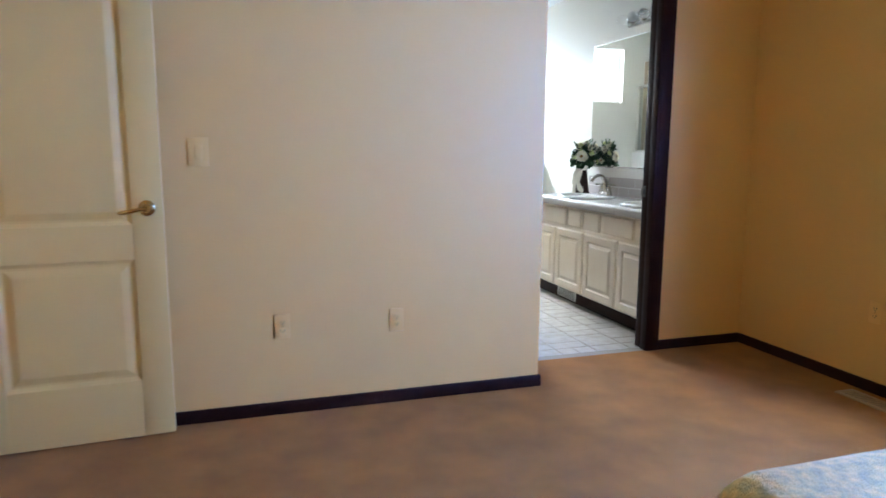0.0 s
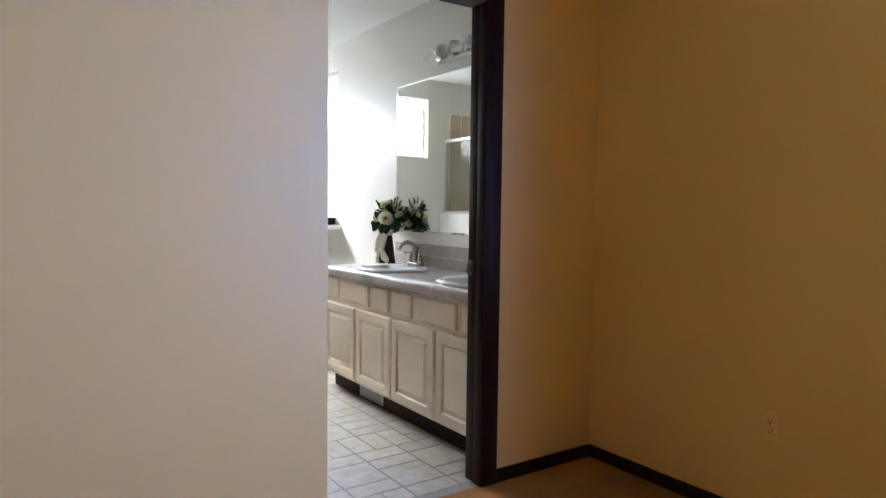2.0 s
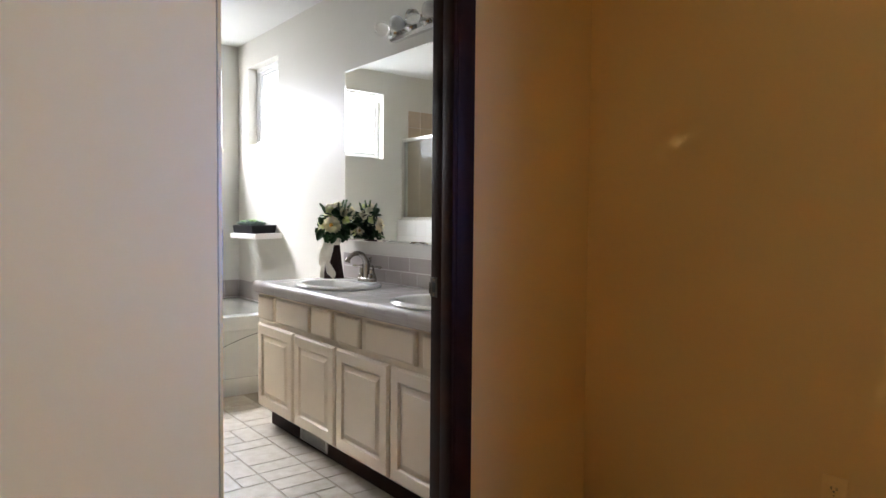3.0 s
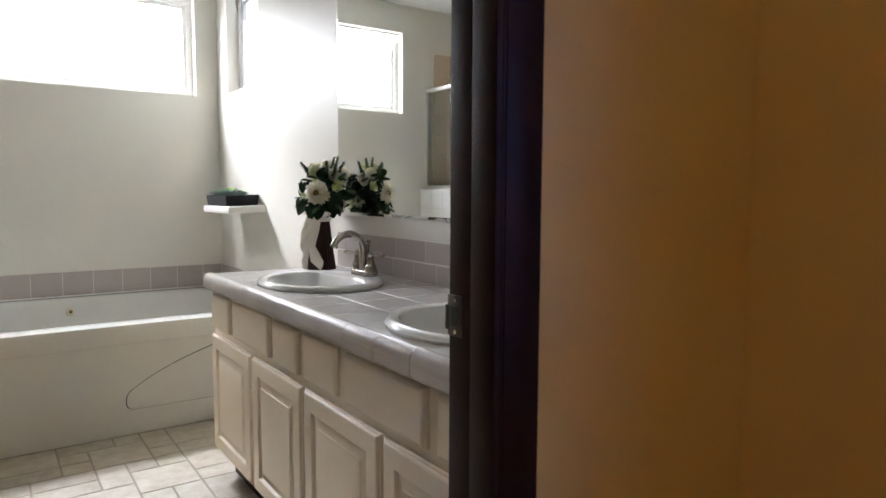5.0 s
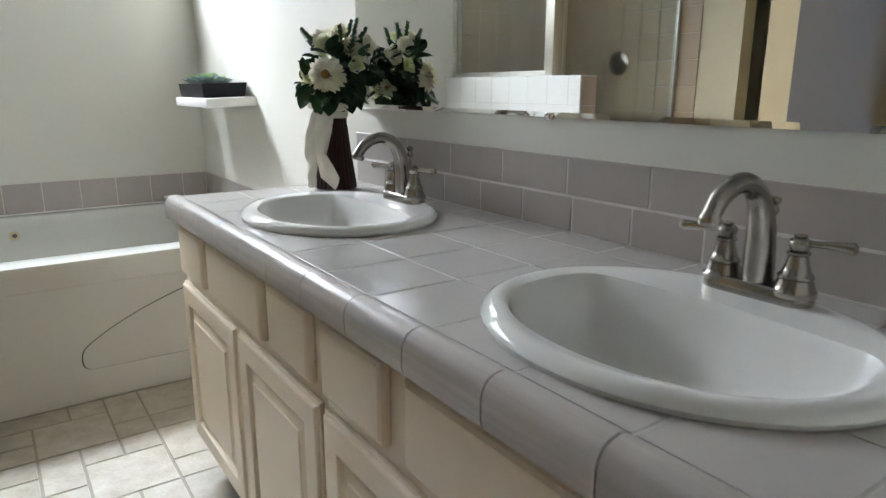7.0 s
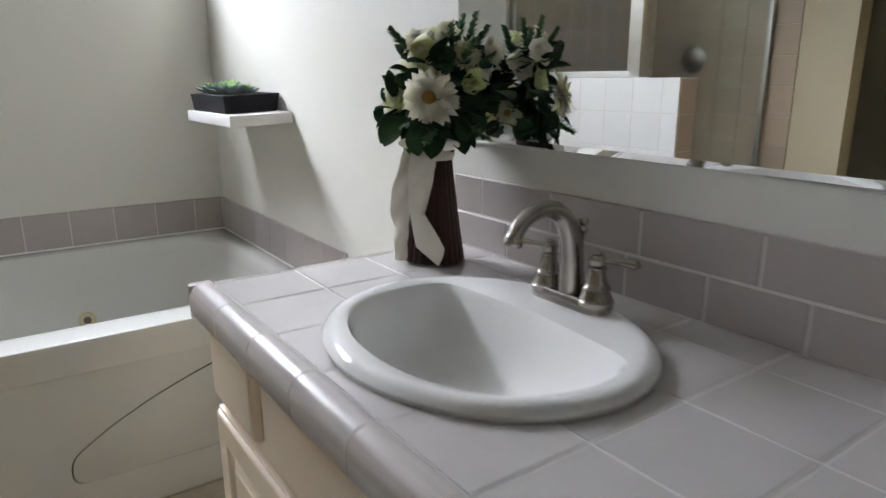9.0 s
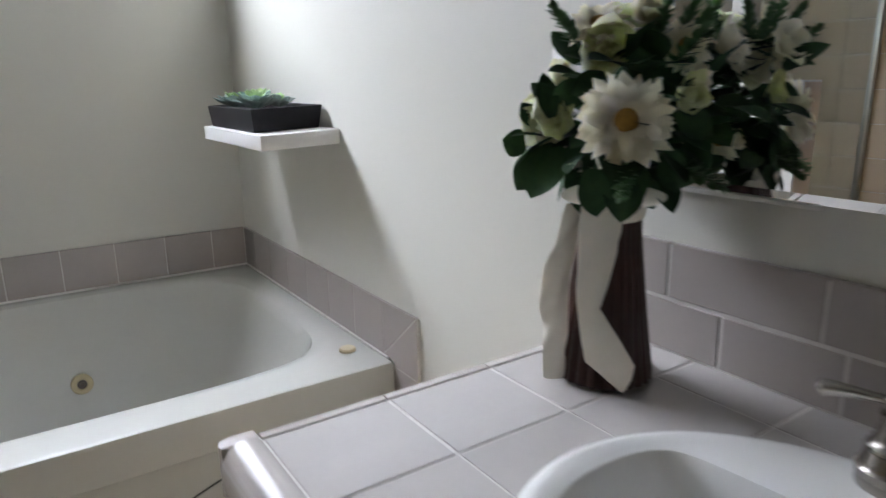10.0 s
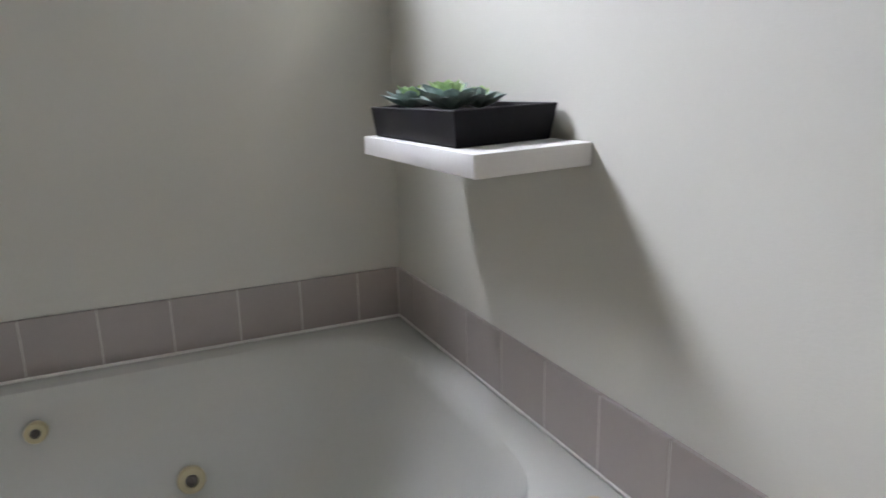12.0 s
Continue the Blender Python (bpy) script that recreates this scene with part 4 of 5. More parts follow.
def flowers():
    rnd = random.Random(11)
    f = thing("flower_arrangement", VX, VY, 1.08, "artificial white daisies and lime roses with dark leaves in the vase", "flowers")

    def daisy(c, d, r, petals=28):
        m = aim(c, d, rnd.uniform(0, 60))
        ps = []
        for ring, (k, lift) in enumerate(((1.0, 0), (0.95, 12), (0.84, 22), (0.58, 32))):
            for i in range(petals - 4 * ring):
                ps.append(leaf_blade(r * k * rnd.uniform(0.84, 1.08), r * 0.26, 0.0012, rnd.uniform(-0.30, 0.1), (0, 0, 0.001 * ring), 360 * i / (petals - 4 * ring) + rnd.uniform(-6, 6), lift + rnd.uniform(-12, 12), 6, 2.3, 0.30))
        bm = join(*ps)
        for v in bm.verts:
            v.co += r * 0.13 * noise.noise_vector(v.co * (2.2 / r) + Vector((9 * r, 3, 0)))
        bmesh.ops.transform(bm, matrix=m, verts=bm.verts[:])
        p = part("daisy", bm, PETAL, f, "white daisy bloom")
        h = bmesh.new()
        bmesh.ops.create_icosphere(h, subdivisions=3, radius=r * 0.25)
        for v in h.verts:
            v.co.z = v.co.z * 0.6 + r * 0.22 + rnd.uniform(-0.0008, 0.0008)
        bmesh.ops.transform(h, matrix=m, verts=h.verts[:])
        part("flower_heart", h, HEART, p, "golden brown flower heart")

    def rose(c, d, r, mat):
        m = aim(c, d, rnd.uniform(0, 90))
        ps = []
        for ring, (count, k, lift) in enumerate(((7, 1.0, 24), (7, 0.9, 44), (6, 0.76, 60), (5, 0.6, 73), (4, 0.42, 84))):
            for i in range(count):
                ps.append(leaf_blade(r * k * rnd.uniform(0.9, 1.1), r * 0.85 * k, 0.0014, 0.25, (0, 0, -r * 0.25), 360 * i / count + ring * 31 + rnd.uniform(-10, 10), lift + rnd.uniform(-8, 8), 6, 1.25, 0.55))
        bm = join(*ps)
        for v in bm.verts:
            v.co += r * 0.22 * noise.noise_vector(v.co * (1.3 / r) + Vector((7 * r, 0, 0)))
        bmesh.ops.transform(bm, matrix=m, verts=bm.verts[:])
        part("rose", bm, mat, f, "creamy lime-tinted rose bloom")
    daisy((2.894, 5.424, 1.200), (-0.62, -0.74, 0.2), 0.057, 34)
    daisy((2.972, 5.412, 1.282), (-0.4, -0.8, 0.35), 0.034, 26)
    daisy((3.020, 5.505, 1.262), (0.7, 0.2, 0.4), 0.036, 18)
    daisy((3.025, 5.440, 1.165), (0.8, -0.3, 0.1), 0.034, 18)
    daisy((2.918, 5.492, 1.306), (-0.5, -0.5, 0.75), 0.042, 26)
    rose((2.916, 5.476, 1.280), (-0.75, -0.6, 0.1), 0.044, LIME)
    rose((2.892, 5.534, 1.200), (-0.8, -0.55, 0.15), 0.034, LIME)
    rose((2.900, 5.566, 1.190), (-0.85, -0.3, 0.2), 0.034, LIME)
    rose((2.902, 5.550, 1.164), (-0.8, -0.5, -0.15), 0.028, PETAL)
    rose((2.908, 5.588, 1.214), (-0.6, 0.2, 0.5), 0.026, LIME)
    rose((2.888, 5.482, 1.140), (-0.8, -0.5, -0.3), 0.020, PETAL)
    rose((2.978, 5.405, 1.228), (-0.2, -0.95, 0.1), 0.032, LIME)
    rose((2.945, 5.440, 1.318), (-0.4, -0.6, 0.7), 0.032, PETAL)
    rose((3.010, 5.425, 1.262), (0.55, -0.7, 0.3), 0.040, PETAL)
    rose((2.985, 5.545, 1.235), (0.3, 0.8, 0.2), 0.036, PETAL)
    rose((3.028, 5.490, 1.150), (0.9, 0, 0.0), 0.032, LIME)
    rose((2.935, 5.560, 1.250), (-0.4, 0.7, 0.3), 0.034, PETAL)
    rose((2.965, 5.480, 1.315), (0.1, -0.1, 1), 0.036, LIME)
    rose((3.000, 5.380, 1.285), (0.3, -0.8, 0.3), 0.036, PETAL)
    # large dark leaves, each on its own
    big = bpy.data.meshes.new("leaf")
    bm = leaf_blade(0.064, 0.052, 0.0012, -0.22, (0, 0, 0), 0, 0, 9, 1.2, 0.2)
    auto_smooth(bm, 50)
    bm.to_mesh(big)
    bm.free()
    big.materials.append(LEAF)
    spots = [((2.892, 5.526, 1.166), 178, -48, 1.15), ((2.890, 5.536, 1.176), 140, -28, 0.95), ((2.880, 5.545, 1.178), 125, 10, 0.62), ((2.902, 5.470, 1.160), 200, -62, 1.2), ((2.90, 5.475, 1.165), 250, -55, 0.9), ((2.892, 5.525, 1.205), 150, 55, 0.85),
             ((2.905, 5.505, 1.215), 190, 45, 0.85), ((2.90, 5.50, 1.25), 170, 20, 0.7), ((2.93, 5.44, 1.25), 240, 30, 0.8), ((2.95, 5.42, 1.17), 270, -30, 0.9), ((2.93, 5.45, 1.145), 240, -35, 0.85),
             ((2.915, 5.485, 1.150), 185, -58, 1.0), ((2.925, 5.515, 1.150), 140, -50, 1.0), ((2.915, 5.440, 1.135), 225, -48, 0.9), ((2.955, 5.430, 1.140), 275, -45, 0.9), ((2.985, 5.450, 1.140), 300, -40, 0.8), ((2.96, 5.53, 1.145), 95, -45, 0.9)]
    for i in range(110):
        a, e = (rnd.uniform(0, 360) if i < 66 else rnd.uniform(-70, 120)), rnd.uniform(-40, 62)
        rr = rnd.uniform(0.026, 0.070)
        c = (2.958 + rr * math.cos(radians(a)) * 0.95, 5.480 + rr * math.sin(radians(a)), 1.205 + 0.075 * math.sin(radians(e)))
        spots.append((c, a + rnd.uniform(-35, 35), e * 0.7 + rnd.uniform(-20, 20), rnd.uniform(0.55, 0.95)))
    for i in range(56):
        c = (rnd.uniform(2.975, 3.03), rnd.uniform(5.375, 5.555), rnd.uniform(1.125, 1.285))
        spots.append((c, rnd.choice((90, -90)) + rnd.uniform(-50, 50), rnd.uniform(-45, 45), rnd.uniform(0.6, 0.95)))
    for c, yaw, lift, k in spots:
        reach = Vector(c) + 0.062 * k * Vector((math.cos(radians(yaw)) * math.cos(radians(lift)), math.sin(radians(yaw)) * math.cos(radians(lift)), math.sin(radians(lift))))
        if reach.x > XE - 0.015:
            yaw = 180 - yaw
            c = (min(c[0], 3.03), c[1], c[2])
        ob = new("leaf", big)
        ob.parent = f
        ob.matrix_basis = Matrix.Translation(Vector(c) - BASE[f.name]) @ pose(0, 0, 0, rnd.uniform(-35, 35), -lift, yaw) @ Matrix.Diagonal((k, k, k, 1))
    # broad leaves that hang round the front of the bunch: base and tip, to the side and up from the large daisy
    mid, across, ahead = Vector((2.912, 5.440, 1.198)), Vector((0.75, -0.66, 0)), Vector((-0.66, -0.75, 0))
    for x0, z0, x1, z1, w, q in ((-0.088, -0.042, -0.128, -0.090, 0.86, -0.078), (-0.038, -0.052, -0.027, -0.108, 0.85, 0.018), (-0.112, -0.040, -0.143, -0.028, 0.95, -0.115), (-0.082, 0.004, -0.094, 0.056, 0.6, -0.035), (-0.100, -0.010, -0.118, 0.020, 0.6, -0.09),
                                 (-0.022, 0.052, -0.062, 0.036, 0.75, -0.004), (0.034, 0.050, 0.000, 0.098, 0.72, -0.004), (0.078, 0.045, 0.036, 0.066, 0.75, -0.012), (0.060, 0.010, 0.104, -0.014, 0.9, -0.012),
                                 (0.088, -0.016, 0.078, -0.078, 0.85, -0.014), (0.050, -0.030, 0.066, -0.082, 0.8, 0.0), (0.110, 0.022, 0.150, 0.006, 0.85, -0.03), (0.020, -0.062, 0.040, -0.100, 0.7, 0.004), (-0.010, -0.060, -0.004, -0.104, 0.6, 0.008)):
        base = mid + across * x0 + ahead * q + Vector((0, 0, z0))
        run = across * (x1 - x0) + Vector((0, 0, z1 - z0)) + ahead * 0.008
        d = run.normalized()
        n3 = (ahead + Vector((0, 0, 0.35)) + across * rnd.uniform(-0.3, 0.3))
        n3 = (n3 - d * n3.dot(d)).normalized()
        y3 = n3.cross(d)
        k = run.length / 0.064
        ob = new("leaf", big)
        ob.parent = f
        turn = Matrix((d, y3, n3)).transposed().to_4x4()
        ob.matrix_basis = Matrix.Translation(base - BASE[f.name]) @ turn @ Matrix.Diagonal((k, w * max(k, 0.8), k, 1))
    # bushy fern sprigs
    for bx, by, bz, dx, dy, dz, ln in ((2.950, 5.435, 1.270, -0.10, -0.16, 0.30, 0.075), (2.975, 5.425, 1.275, 0.02, -0.12, 0.3, 0.085), (2.985, 5.430, 1.270, 0.10, -0.14, 0.24, 0.075), (2.970, 5.445, 1.285, 0.08, 0.00, 0.3, 0.070),
                                       (2.990, 5.470, 1.275, 0.06, 0.08, 0.3, 0.070), (2.960, 5.420, 1.255, -0.02, -0.25, 0.22, 0.075), (2.895, 5.500, 1.285, -0.16, 0.06, 0.20, 0.055), (2.905, 5.430, 1.150, -0.20, -0.16, -0.16, 0.055), (2.960, 5.400, 1.150, 0.10, -0.25, -0.12, 0.06)):
        d, b = Vector((dx, dy, dz)).normalized(), Vector((bx, by, bz))
        bms = [tube([b, b + d * ln * 0.5, b + d * ln], [0.0014, 0.0012, 0.0006], 6)]
        one = d.cross(Vector((0.5, 0.7, 0.3))).normalized()
        two = d.cross(one)
        for i in range(34):
            u = 0.12 + 0.88 * i / 33
            a = i * 2.4
            q = ((one * math.cos(a) + two * math.sin(a)) * (1.0 - 0.4 * u) + d * 0.75).normalized()
            bms.append(leaf_blade(0.019 * (1.15 - 0.55 * u), 0.0085, 0.0008, 0.15, tuple(b + d * ln * u), math.degrees(math.atan2(q.y, q.x)) + rnd.uniform(-15, 15), math.degrees(math.asin(q.z)), 4, 1.3, 0.2))
        part("fern_sprig", join(*bms), FERN, f)
    stems = [tube([(VX, VY, 1.05), (VX + 0.02 * math.cos(a), VY + 0.02 * math.sin(a), 1.12), (2.955 + 0.05 * math.cos(a), 5.475 + 0.06 * math.sin(a), 1.19)], 0.002, 6) for a in [0.7 * i for i in range(9)]]
    part("stems", join(*stems), LEAF, f)
    return f


vase().location += Vector((-0.003, -0.014, 0))
flowers().location += Vector((0.003, -0.023, -0.003))


# ---------------------------------------------------------------- vanity light bar
def light_bar():
    b = thing("vanity_light", XE, 4.555, 2.24, "chrome vanity light bar with unlit globe bulbs over the mirror", "light fixture")
    prof = [(XE - 0.0005, 2.242), (XE - 0.030, 2.242), (XE - 0.045, 2.258), (XE - 0.045, 2.318), (XE - 0.030, 2.334), (XE - 0.0005, 2.334)]
    part("bar", prism(prof, "y", 4.135, 4.975), CHROME, b, soft=False)
    for k in range(6):
        y = 4.925 - 0.148 * k
        m = pose(XE - 0.045, y, 2.288, 0, -90)
        so = part("socket", lathe(0, 0, [(0, -0.002), (0.034, -0.002), (0.034, 0.004), (0.027, 0.012), (0.022, 0.034), (0.024, 0.038), (0.0, 0.038)], 20, m), CHROME, b)
        part("bulb", lathe(0, 0, [(0.0, 0.03), (0.016, 0.036), (0.022, 0.046), (0.034, 0.058), (0.0405, 0.075), (0.039, 0.092), (0.030, 0.108), (0.016, 0.116), (0.0, 0.118)], 22, m), *((BULB, so, "unlit white globe bulb") if k % 2 else (CLEAR_BULB, so, "unlit clear glass globe bulb")))


CLEAR_BULB = glass("clear_bulb_glass", (0.97, 0.97, 0.96), 0.06)
BULB = material("opal_bulb_glass", (0.62, 0.62, 0.60), 0.06, vary=0.02, scale=20, fine=100, bump=0.0)
light_bar()


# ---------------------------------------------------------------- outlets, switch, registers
# Bedroom plates: orange put into the colour to offset the blue lamp light.
PLATE_OFFSET = material("almond_plastic", (0.80, 0.46, 0.128), 0.4, vary=0.01, scale=20, fine=200, bump=0.0)


def plate(name, c, axis, sign, label, kind, w=0.072, h=0.115, mat=None):
    """A wall plate; the wall's face is at c on the axis, and the room lies towards sign."""
    mat = mat or PLASTIC
    p = thing(name, *c, label, "electrical outlet" if kind == "outlet" else "light switch")

    def put(u0, u1, v0, v1, d0, d1, bev=0.0):
        if axis == "y":
            a, b = sorted((c[1] + sign * d0, c[1] + sign * d1))
            return box(c[0] + u0, c[0] + u1, a, b, c[2] + v0, c[2] + v1, bev)
        a, b = sorted((c[0] + sign * d0, c[0] + sign * d1))
        return box(a, b, c[1] + u0, c[1] + u1, c[2] + v0, c[2] + v1, bev)
    part("plate", put(-w / 2, w / 2, -h / 2, h / 2, 0.0004, 0.006, 0.002), mat, p)
    if kind == "outlet":
        for v in (-0.0195, 0.0195):
            s = part("socket", put(-0.017, 0.017, v - 0.014, v + 0.014, 0.004, 0.0078, 0.0015), mat, p)
            part("slots", join(put(-0.0085, -0.0062, v - 0.002, v + 0.007, 0.007, 0.0084), put(0.0062, 0.0085, v - 0.003, v + 0.007, 0.007, 0.0084), put(-0.0025, 0.0025, v - 0.010, v - 0.005, 0.007, 0.0084)), SLOT, s, soft=False)
        part("screw", put(-0.002, 0.002, -0.002, 0.002, 0.005, 0.0072, 0.0006), NICKEL, p)
    else:
        part("rocker", put(-0.016, 0.016, -0.033, 0.033, 0.004, 0.010, 0.002), mat, p)


plate("outlet", (0.115, 3.18, 0.426), "y", -1, "white duplex outlet on the cream bedroom wall", "outlet", mat=PLATE_OFFSET)
plate("outlet", (0.662, 3.18, 0.418), "y", -1, "white duplex outlet on the cream bedroom wall", "outlet", mat=PLATE_OFFSET)
plate("light_switch", (-0.217, 3.18, 1.232), "y", -1, "white rocker switch beside the bedroom door", "switch", 0.085, 0.122, PLATE_OFFSET)
plate("outlet", (XE, 2.602, 0.424), "x", -1, "white duplex outlet low on the dim bedroom wall", "outlet", mat=PLATE_OFFSET)
plate("outlet", (XE, 5.668, 1.252), "x", -1, "white duplex outlet beside the mirror", "outlet")


def floor_register(x0, x1, y0, y1):
    r = thing("floor_register", (x0 + x1) / 2, (y0 + y1) / 2, 0, "beige metal floor register set in the carpet", "floor vent")
    part("frame", join(box(x0, x1, y0, y0 + 0.022, 0.0005, 0.008, 0.002), box(x0, x1, y1 - 0.022, y1, 0.0005, 0.008, 0.002), box(x0, x0 + 0.02, y0 + 0.022, y1 - 0.022, 0.0005, 0.008, 0.002), box(x1 - 0.02, x1, y0 + 0.022, y1 - 0.022, 0.0005, 0.008, 0.002)), REGISTER, r)
    part("well", box(x0 + 0.02, x1 - 0.02, y0 + 0.022, y1 - 0.022, 0.0005, 0.002), SLOT, r, soft=False)
    n = 13
    for i in range(n):
        y = y0 + 0.03 + (y1 - y0 - 0.06) * i / (n - 1)
        part("slat", box(x0 + 0.021, x1 - 0.021, y - 0.004, y + 0.004, 0.0022, 0.0065), REGISTER, r, soft=False)


# Beige shifted to orange against the blue light that falls on it.
REGISTER = material("beige_register", (0.5, 0.34, 0.16), 0.45, 0.2, vary=0.05, scale=20, fine=150, bump=0.02)
floor_register(2.885, 3.005, 2.345, 2.635)

tv = thing("toe_kick_register", 2.556, 4.965, 0.02, "grey metal air register in the toe kick of the vanity", "vent")
part("frame", box(2.5525, 2.5595, 4.81, 5.12, 0.018, 0.102, 0.001), ALUMINIUM, tv)
for i in range(6):
    part("slat", box(2.5505, 2.5535, 4.825, 5.105, 0.027 + 0.012 * i, 0.032 + 0.012 * i), SLOT, tv, soft=False)


# ---------------------------------------------------------------- bedroom door and bed
def bedroom_door():
    d = thing("bedroom_door", -1.10, 3.045, 0.012, "white two-panel bedroom door folded back against the wall", "door")
    m = pose(-0.36, 3.078, 0, 0, 0, 3.8)
    X0, X1 = -0.745, 0.0
    px0, px1 = X0 + 0.125, X1 - 0.122
    HT = 2.12

    def done(bm):
        bmesh.ops.transform(bm, matrix=m, verts=bm.verts[:])
        return bm
    part("frame", done(join(box(X0, px0, 0, 0.036, 0.012, HT, 0.002), box(px1, X1, 0, 0.036, 0.012, HT, 0.002), box(px0, px1, 0.0003, 0.0357, 0.012, 0.262), box(px0, px1, 0.0003, 0.0357, 0.787, 0.932), box(px0, px1, 0.0003, 0.0357, 1.99, HT - 0.002))), DOOR_PAINT, d)
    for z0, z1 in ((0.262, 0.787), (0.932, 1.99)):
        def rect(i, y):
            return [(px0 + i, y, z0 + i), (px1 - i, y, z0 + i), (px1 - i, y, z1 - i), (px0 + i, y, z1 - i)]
        part("panel", done(rings([rect(0, 0.030), rect(0, 0.0015), rect(0.006, 0.006), rect(0.016, 0.0115), rect(0.026, 0.0115), rect(0.050, 0.003), rect(0.056, 0.0015)])), DOOR_PAINT, d, soft=False)
    k = part("rosette", done(lathe(0, 0, [(0.0, 0.0), (0.033, 0.0), (0.033, 0.005), (0.027, 0.009), (0.014, 0.012), (0.012, 0.034), (0.0, 0.034)], 24, pose(-0.062, -0.0004, 1.0, 90))), BRASS, d, "worn brass rosette")
    part("lever", done(join(tube([(-0.062, -0.030, 1.0), (-0.062, -0.047, 1.0)], 0.017, 16), tube([(-0.062, -0.042, 1.0), (-0.085, -0.046, 0.999), (-0.12, -0.046, 0.992), (-0.155, -0.043, 0.985), (-0.17, -0.040, 0.985)], [0.011, 0.009, 0.0085, 0.009, 0.005], 12))), BRASS, k, "worn brass lever")


bedroom_door()
# Tan base cancels the lamp's blue, so the quilt shows white and blue.
QUILT = material("white_blue_quilt", (0.90, 0.60, 0.215), 0.9, vary=0.10, scale=34, fine=160, bump=0.5, dark=(0.36, 0.32, 0.16))
MATTRESS = material("white_mattress_cloth", (0.72, 0.70, 0.66), 0.9, vary=0.04, scale=10, fine=300, bump=0.2)


def bed():
    b = thing("bed", 1.95, 0.35, 0, "bed with a white and blue patterned quilt", "bed")
    part("base", box(1.03, 2.98, -0.32, 1.03, 0.0, 0.26, 0.02), MAHOGANY, b)
    part("mattress", box(0.93, 3.0, -0.36, 1.12, 0.262, 0.53, 0.05, 4), MATTRESS, b)
    bm = box(0.845, 3.005, -0.40, 1.205, 0.16, 0.585, 0.10, 5)
    bmesh.ops.subdivide_edges(bm, edges=bm.edges[:], cuts=5, use_grid_fill=True)
    for v in bm.verts:
        w = noise.noise(v.co * 5.0) * 0.014 + noise.noise(v.co * 17.0) * 0.005
        v.co += Vector((w * 0.6, w * 0.6, w))
        if v.co.z < 0.2:
            v.co.z = 0.2 + 0.3 * (v.co.z - 0.2)
    part("quilt", bm, QUILT, b, "white quilt with a pale blue pattern")


bed()


# ---------------------------------------------------------------- shower, seen in the mirror
def shower():
    s = thing("shower_enclosure", 0.78, 6.9, 0, "framed glass shower behind a tiled half wall beside the bathtub", "shower")
    k = part("half_wall", box(1.282, 1.4046, 6.163, YN - 0.001, 0, 1.2315), GROUT, s, "half wall clad in pale tiles", soft=False)
    zs = [0.0, 0.076, 0.242, 0.408, 0.574, 0.74, 0.906, 1.072, 1.228]
    ys = [6.161, 6.25] + [6.25 + 0.1665 * i for i in range(1, 8)]
    for a, b in zip(ys, ys[1:]):
        for c, d in zip(zs, zs[1:]):
            b2 = min(b, YN - 0.002)
            if (a >= 6.25 and c < 0.56) or b2 - a < 0.02:
                continue
            tile("tile", 1.399, 1.4055, a + 0.0016, b2 - 0.0016, c + 0.0016, d - 0.0016, KNEE_TILE, k, False, 0.002)
        b2 = min(b, YN - 0.002)
        tile("tile", 1.277, 1.406, a + 0.0016, b2 - 0.0016, 1.224, 1.2325, KNEE_TILE, k, False, 0.002)
    for c, d in zip(zs, zs[1:]):
        tile("tile", 1.284, 1.397, 6.158, 6.1665, c + 0.0016, d - 0.0016, SHOWER_TILE, k, True, 0.002)
    # glass on the half wall
    x0, x1 = 1.322, 1.354

    def side_frame(y0, y1, z0, z1, t=0.03):
        return join(box(x0, x1, y0, y1, z0, z0 + t, 0.002), box(x0, x1, y0, y1, z1 - t, z1, 0.002), box(x0, x1, y0, y0 + t, z0 + t, z1 - t, 0.002), box(x0, x1, y1 - t, y1, z0 + t, z1 - t, 0.002))
    p = part("side_panel", side_frame(6.475, YN - 0.002, 1.2335, 2.06), ALUMINIUM, s, "satin aluminium frame")
    g = part("pane", box(1.335, 1.341, 6.505, YN - 0.032, 1.264, 2.03), SHOWER_GLASS, p, "frosted shower glass", soft=False)
    g.visible_shadow = False
    part("corner_post", box(1.30, 1.375, 6.415, 6.472, 1.2335, 2.06, 0.003), ALUMINIUM, s)
    part("curb", box(XW + 0.001, 1.281, 6.40, 6.50, 0, 0.11, 0.004), SHOWER_TILE, s)

    def frame2(a, b, z0, z1, t=0.028):
        return join(box(a, b, 6.435, 6.465, z0, z0 + t, 0.002), box(a, b, 6.435, 6.465, z1 - t, z1, 0.002), box(a, a + t, 6.435, 6.465, z0 + t, z1 - t, 0.002), box(b - t, b, 6.435, 6.465, z0 + t, z1 - t, 0.002))
    d = part("shower_door", frame2(XW + 0.012, 1.279, 0.112, 2.06), ALUMINIUM, s, "framed glass shower door")
    g = part("pane", box(XW + 0.04, 1.251, 6.447, 6.453, 0.14, 2.03), SHOWER_GLASS, d, "frosted shower glass", soft=False)
    g.visible_shadow = False
    w = thing("shower_wall_tiles", 0.3, 7.0, 0, "beige tiled shower walls", "wall tiles")
    part("grout_bed", join(box(XW + 0.0005, XW + 0.004, 6.285, YN - 0.005, 0, 2.36), box(XW + 0.004, 1.281, YN - 0.004, YN - 0.0005, 0, 2.36)), GROUT, w, soft=False)
    for i in range(7):
        for j in range(14):
            z0 = 0.002 + 0.1685 * j
            y0 = 6.283 + 0.1612 * i
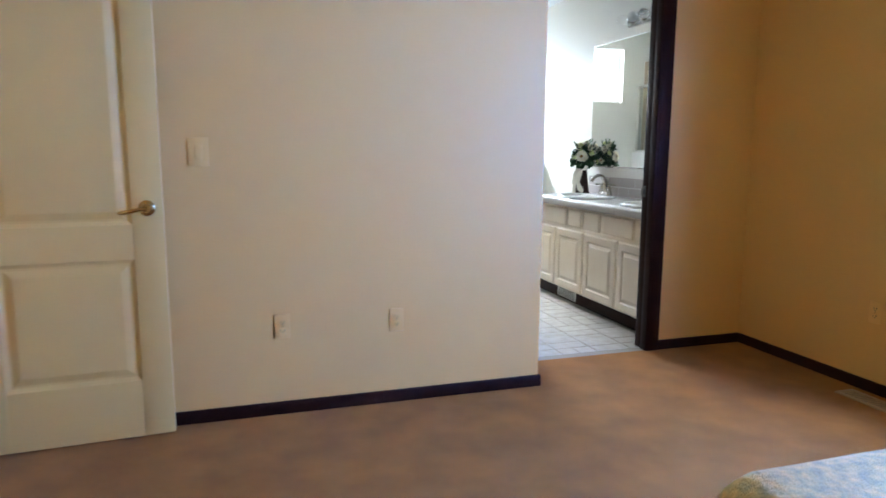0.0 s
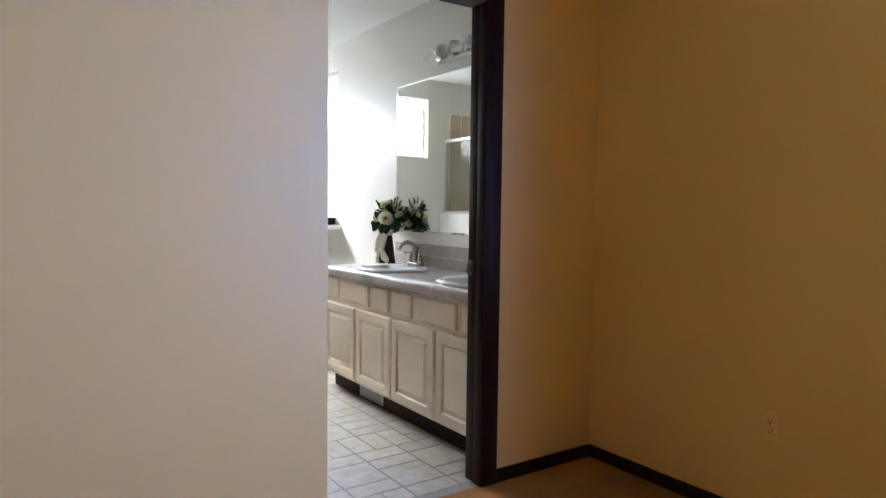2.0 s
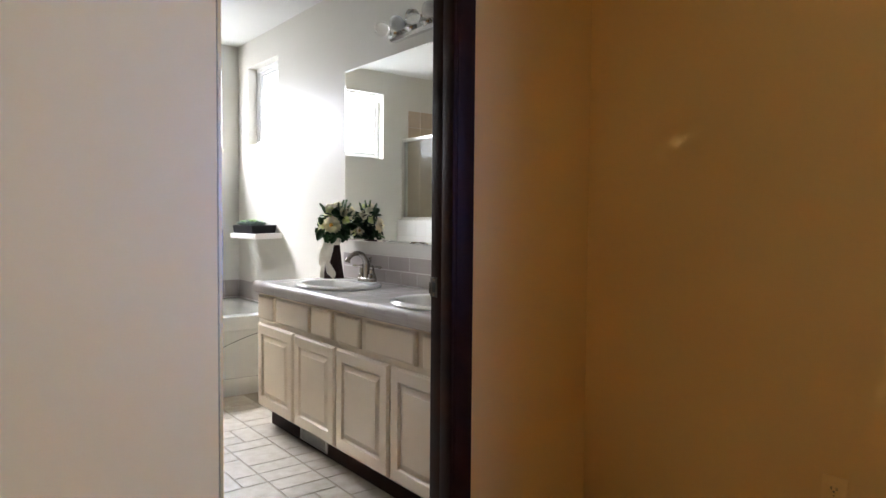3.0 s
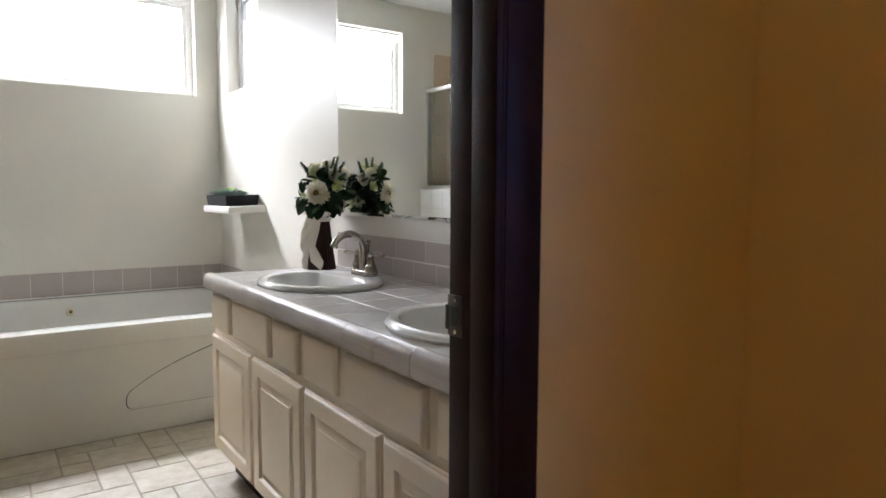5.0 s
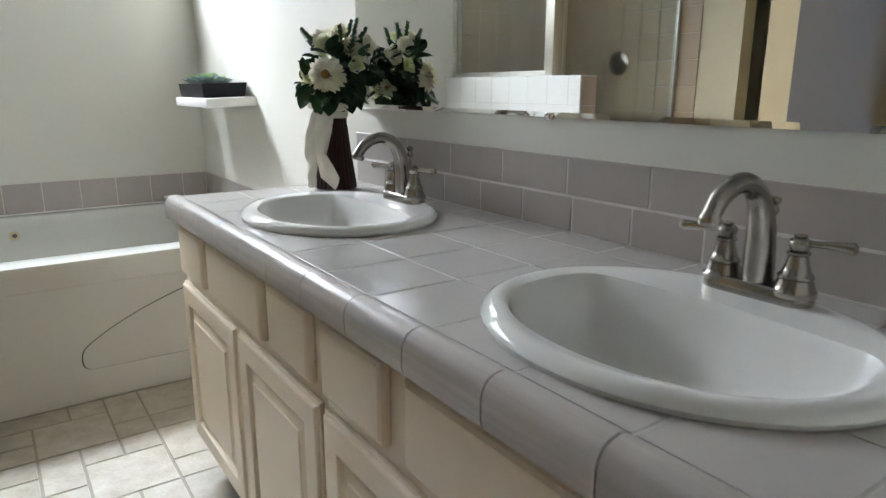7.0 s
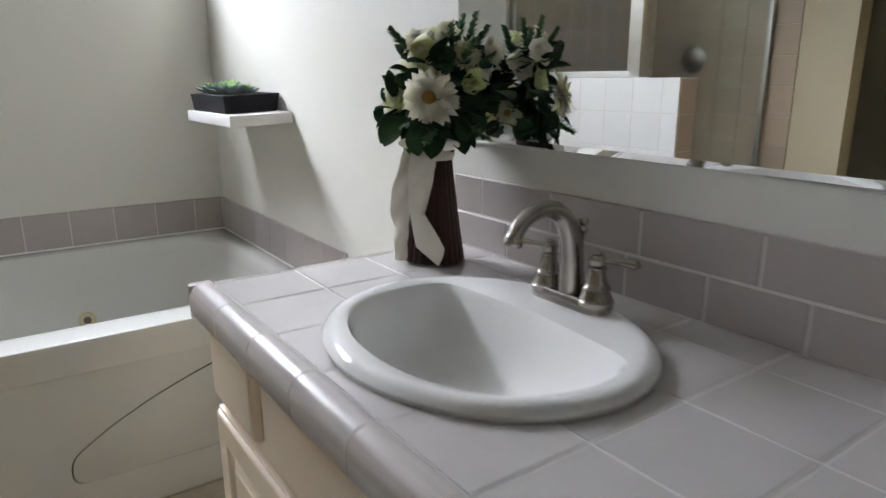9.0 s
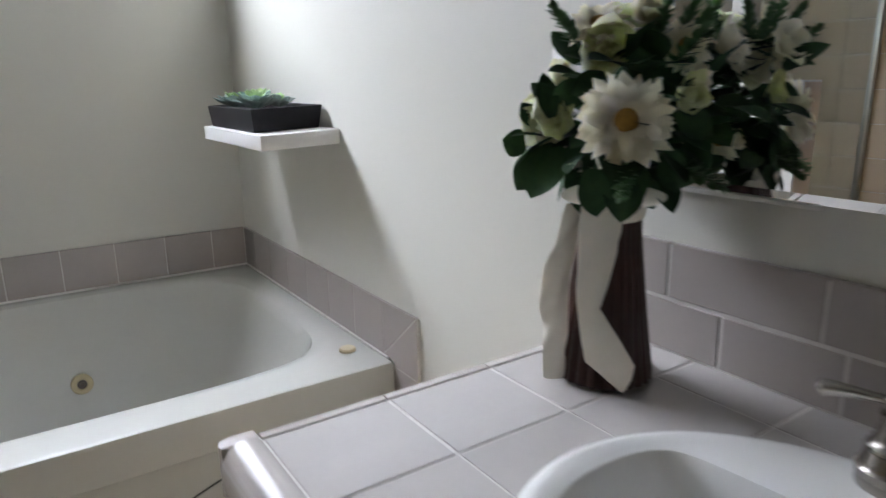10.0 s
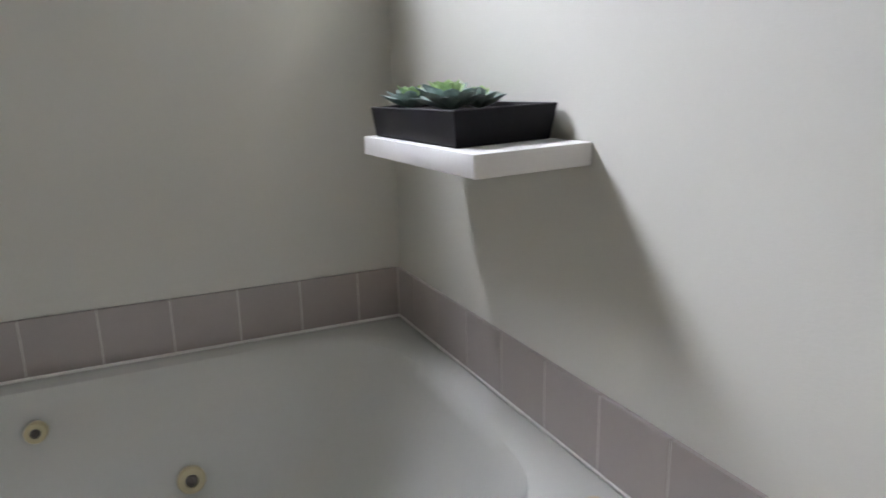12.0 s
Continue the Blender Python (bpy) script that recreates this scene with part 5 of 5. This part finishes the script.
            tile("tile", XW + 0.001, XW + 0.009, y0 + 0.0016, y0 + 0.1596, z0, z0 + 0.1655, SHOWER_TILE, w, False, 0.002)
            a = XW + 0.011 + 0.1526 * i
            tile("tile", a + 0.0016, a + 0.151, YN - 0.009, YN - 0.001, z0, z0 + 0.1655, SHOWER_TILE, w, True, 0.002)
    v = thing("shower_valve", XW + 0.01, 6.94, 1.34, "chrome shower valve on the tiled wall", "shower valve")
    m = pose(XW + 0.0092, 6.94, 1.34, 0, 90)
    part("escutcheon", lathe(0, 0, [(0, 0), (0.085, 0), (0.085, 0.004), (0.07, 0.012), (0.035, 0.016), (0, 0.016)], 32, m), NICKEL, v)
    part("knob", lathe(0, 0, [(0, 0.015), (0.028, 0.015), (0.032, 0.04), (0.028, 0.06), (0, 0.062)], 24, m), NICKEL, v)


shower()

# ---------------------------------------------------------------- vinyl floor pieces, last
def vinyl_pieces():
    rnd = random.Random(21)
    u = 0.1195
    x0, y0, nx, ny = 2.66, 6.246, 20, 22
    taken = set()
    laid = {}
    for i, j, w, h in ((4, 0, 2, 1), (3, 0, 1, 1), (2, 0, 1, 2), (2, 2, 1, 1), (2, 3, 1, 1), (0, 0, 2, 2), (0, 2, 2, 1), (0, 3, 2, 2), (0, 5, 2, 1), (0, 6, 2, 2), (5, 1, 1, 1),
                       (5, 2, 1, 1), (3, 1, 2, 2), (6, 0, 2, 2), (6, 2, 2, 1), (5, 3, 2, 1), (5, 4, 2, 1), (4, 3, 1, 2), (3, 3, 1, 1), (2, 4, 2, 2), (4, 5, 2, 2), (3, 6, 1, 1), (2, 6, 1, 2)):
        laid[i, j] = (w, h)
        taken |= {(i + a, j + b) for a in range(w) for b in range(h)}
    for j in range(ny):
        for i in range(nx):
            if (i, j) in taken and (i, j) not in laid:
                continue
            for w, h in [laid[i, j]] if (i, j) in laid else rnd.sample([(2, 2), (2, 1), (1, 2), (2, 2), (1, 1), (2, 1)], 6) + [(1, 1)]:
                cells = {(i + a, j + b) for a in range(w) for b in range(h)}
                if (i, j) in laid or not (cells & taken) and i + w <= nx and j + h <= ny:
                    break
            taken |= cells
            a, b = x0 - u * (i + w), x0 - u * i
            c, d = y0 - u * (j + h), y0 - u * j
            a = max(a, XW + 0.002)
            if c < 3.56:
                c = 3.56
            if b - a < 0.02 or d - c < 0.02:
                continue
            tile("vinyl_piece", a + 0.004, b - 0.004, c + 0.004, d - 0.004, -0.0035, -0.0008, VINYL, vinyl_bed, False, 0.0012)


vinyl_pieces()
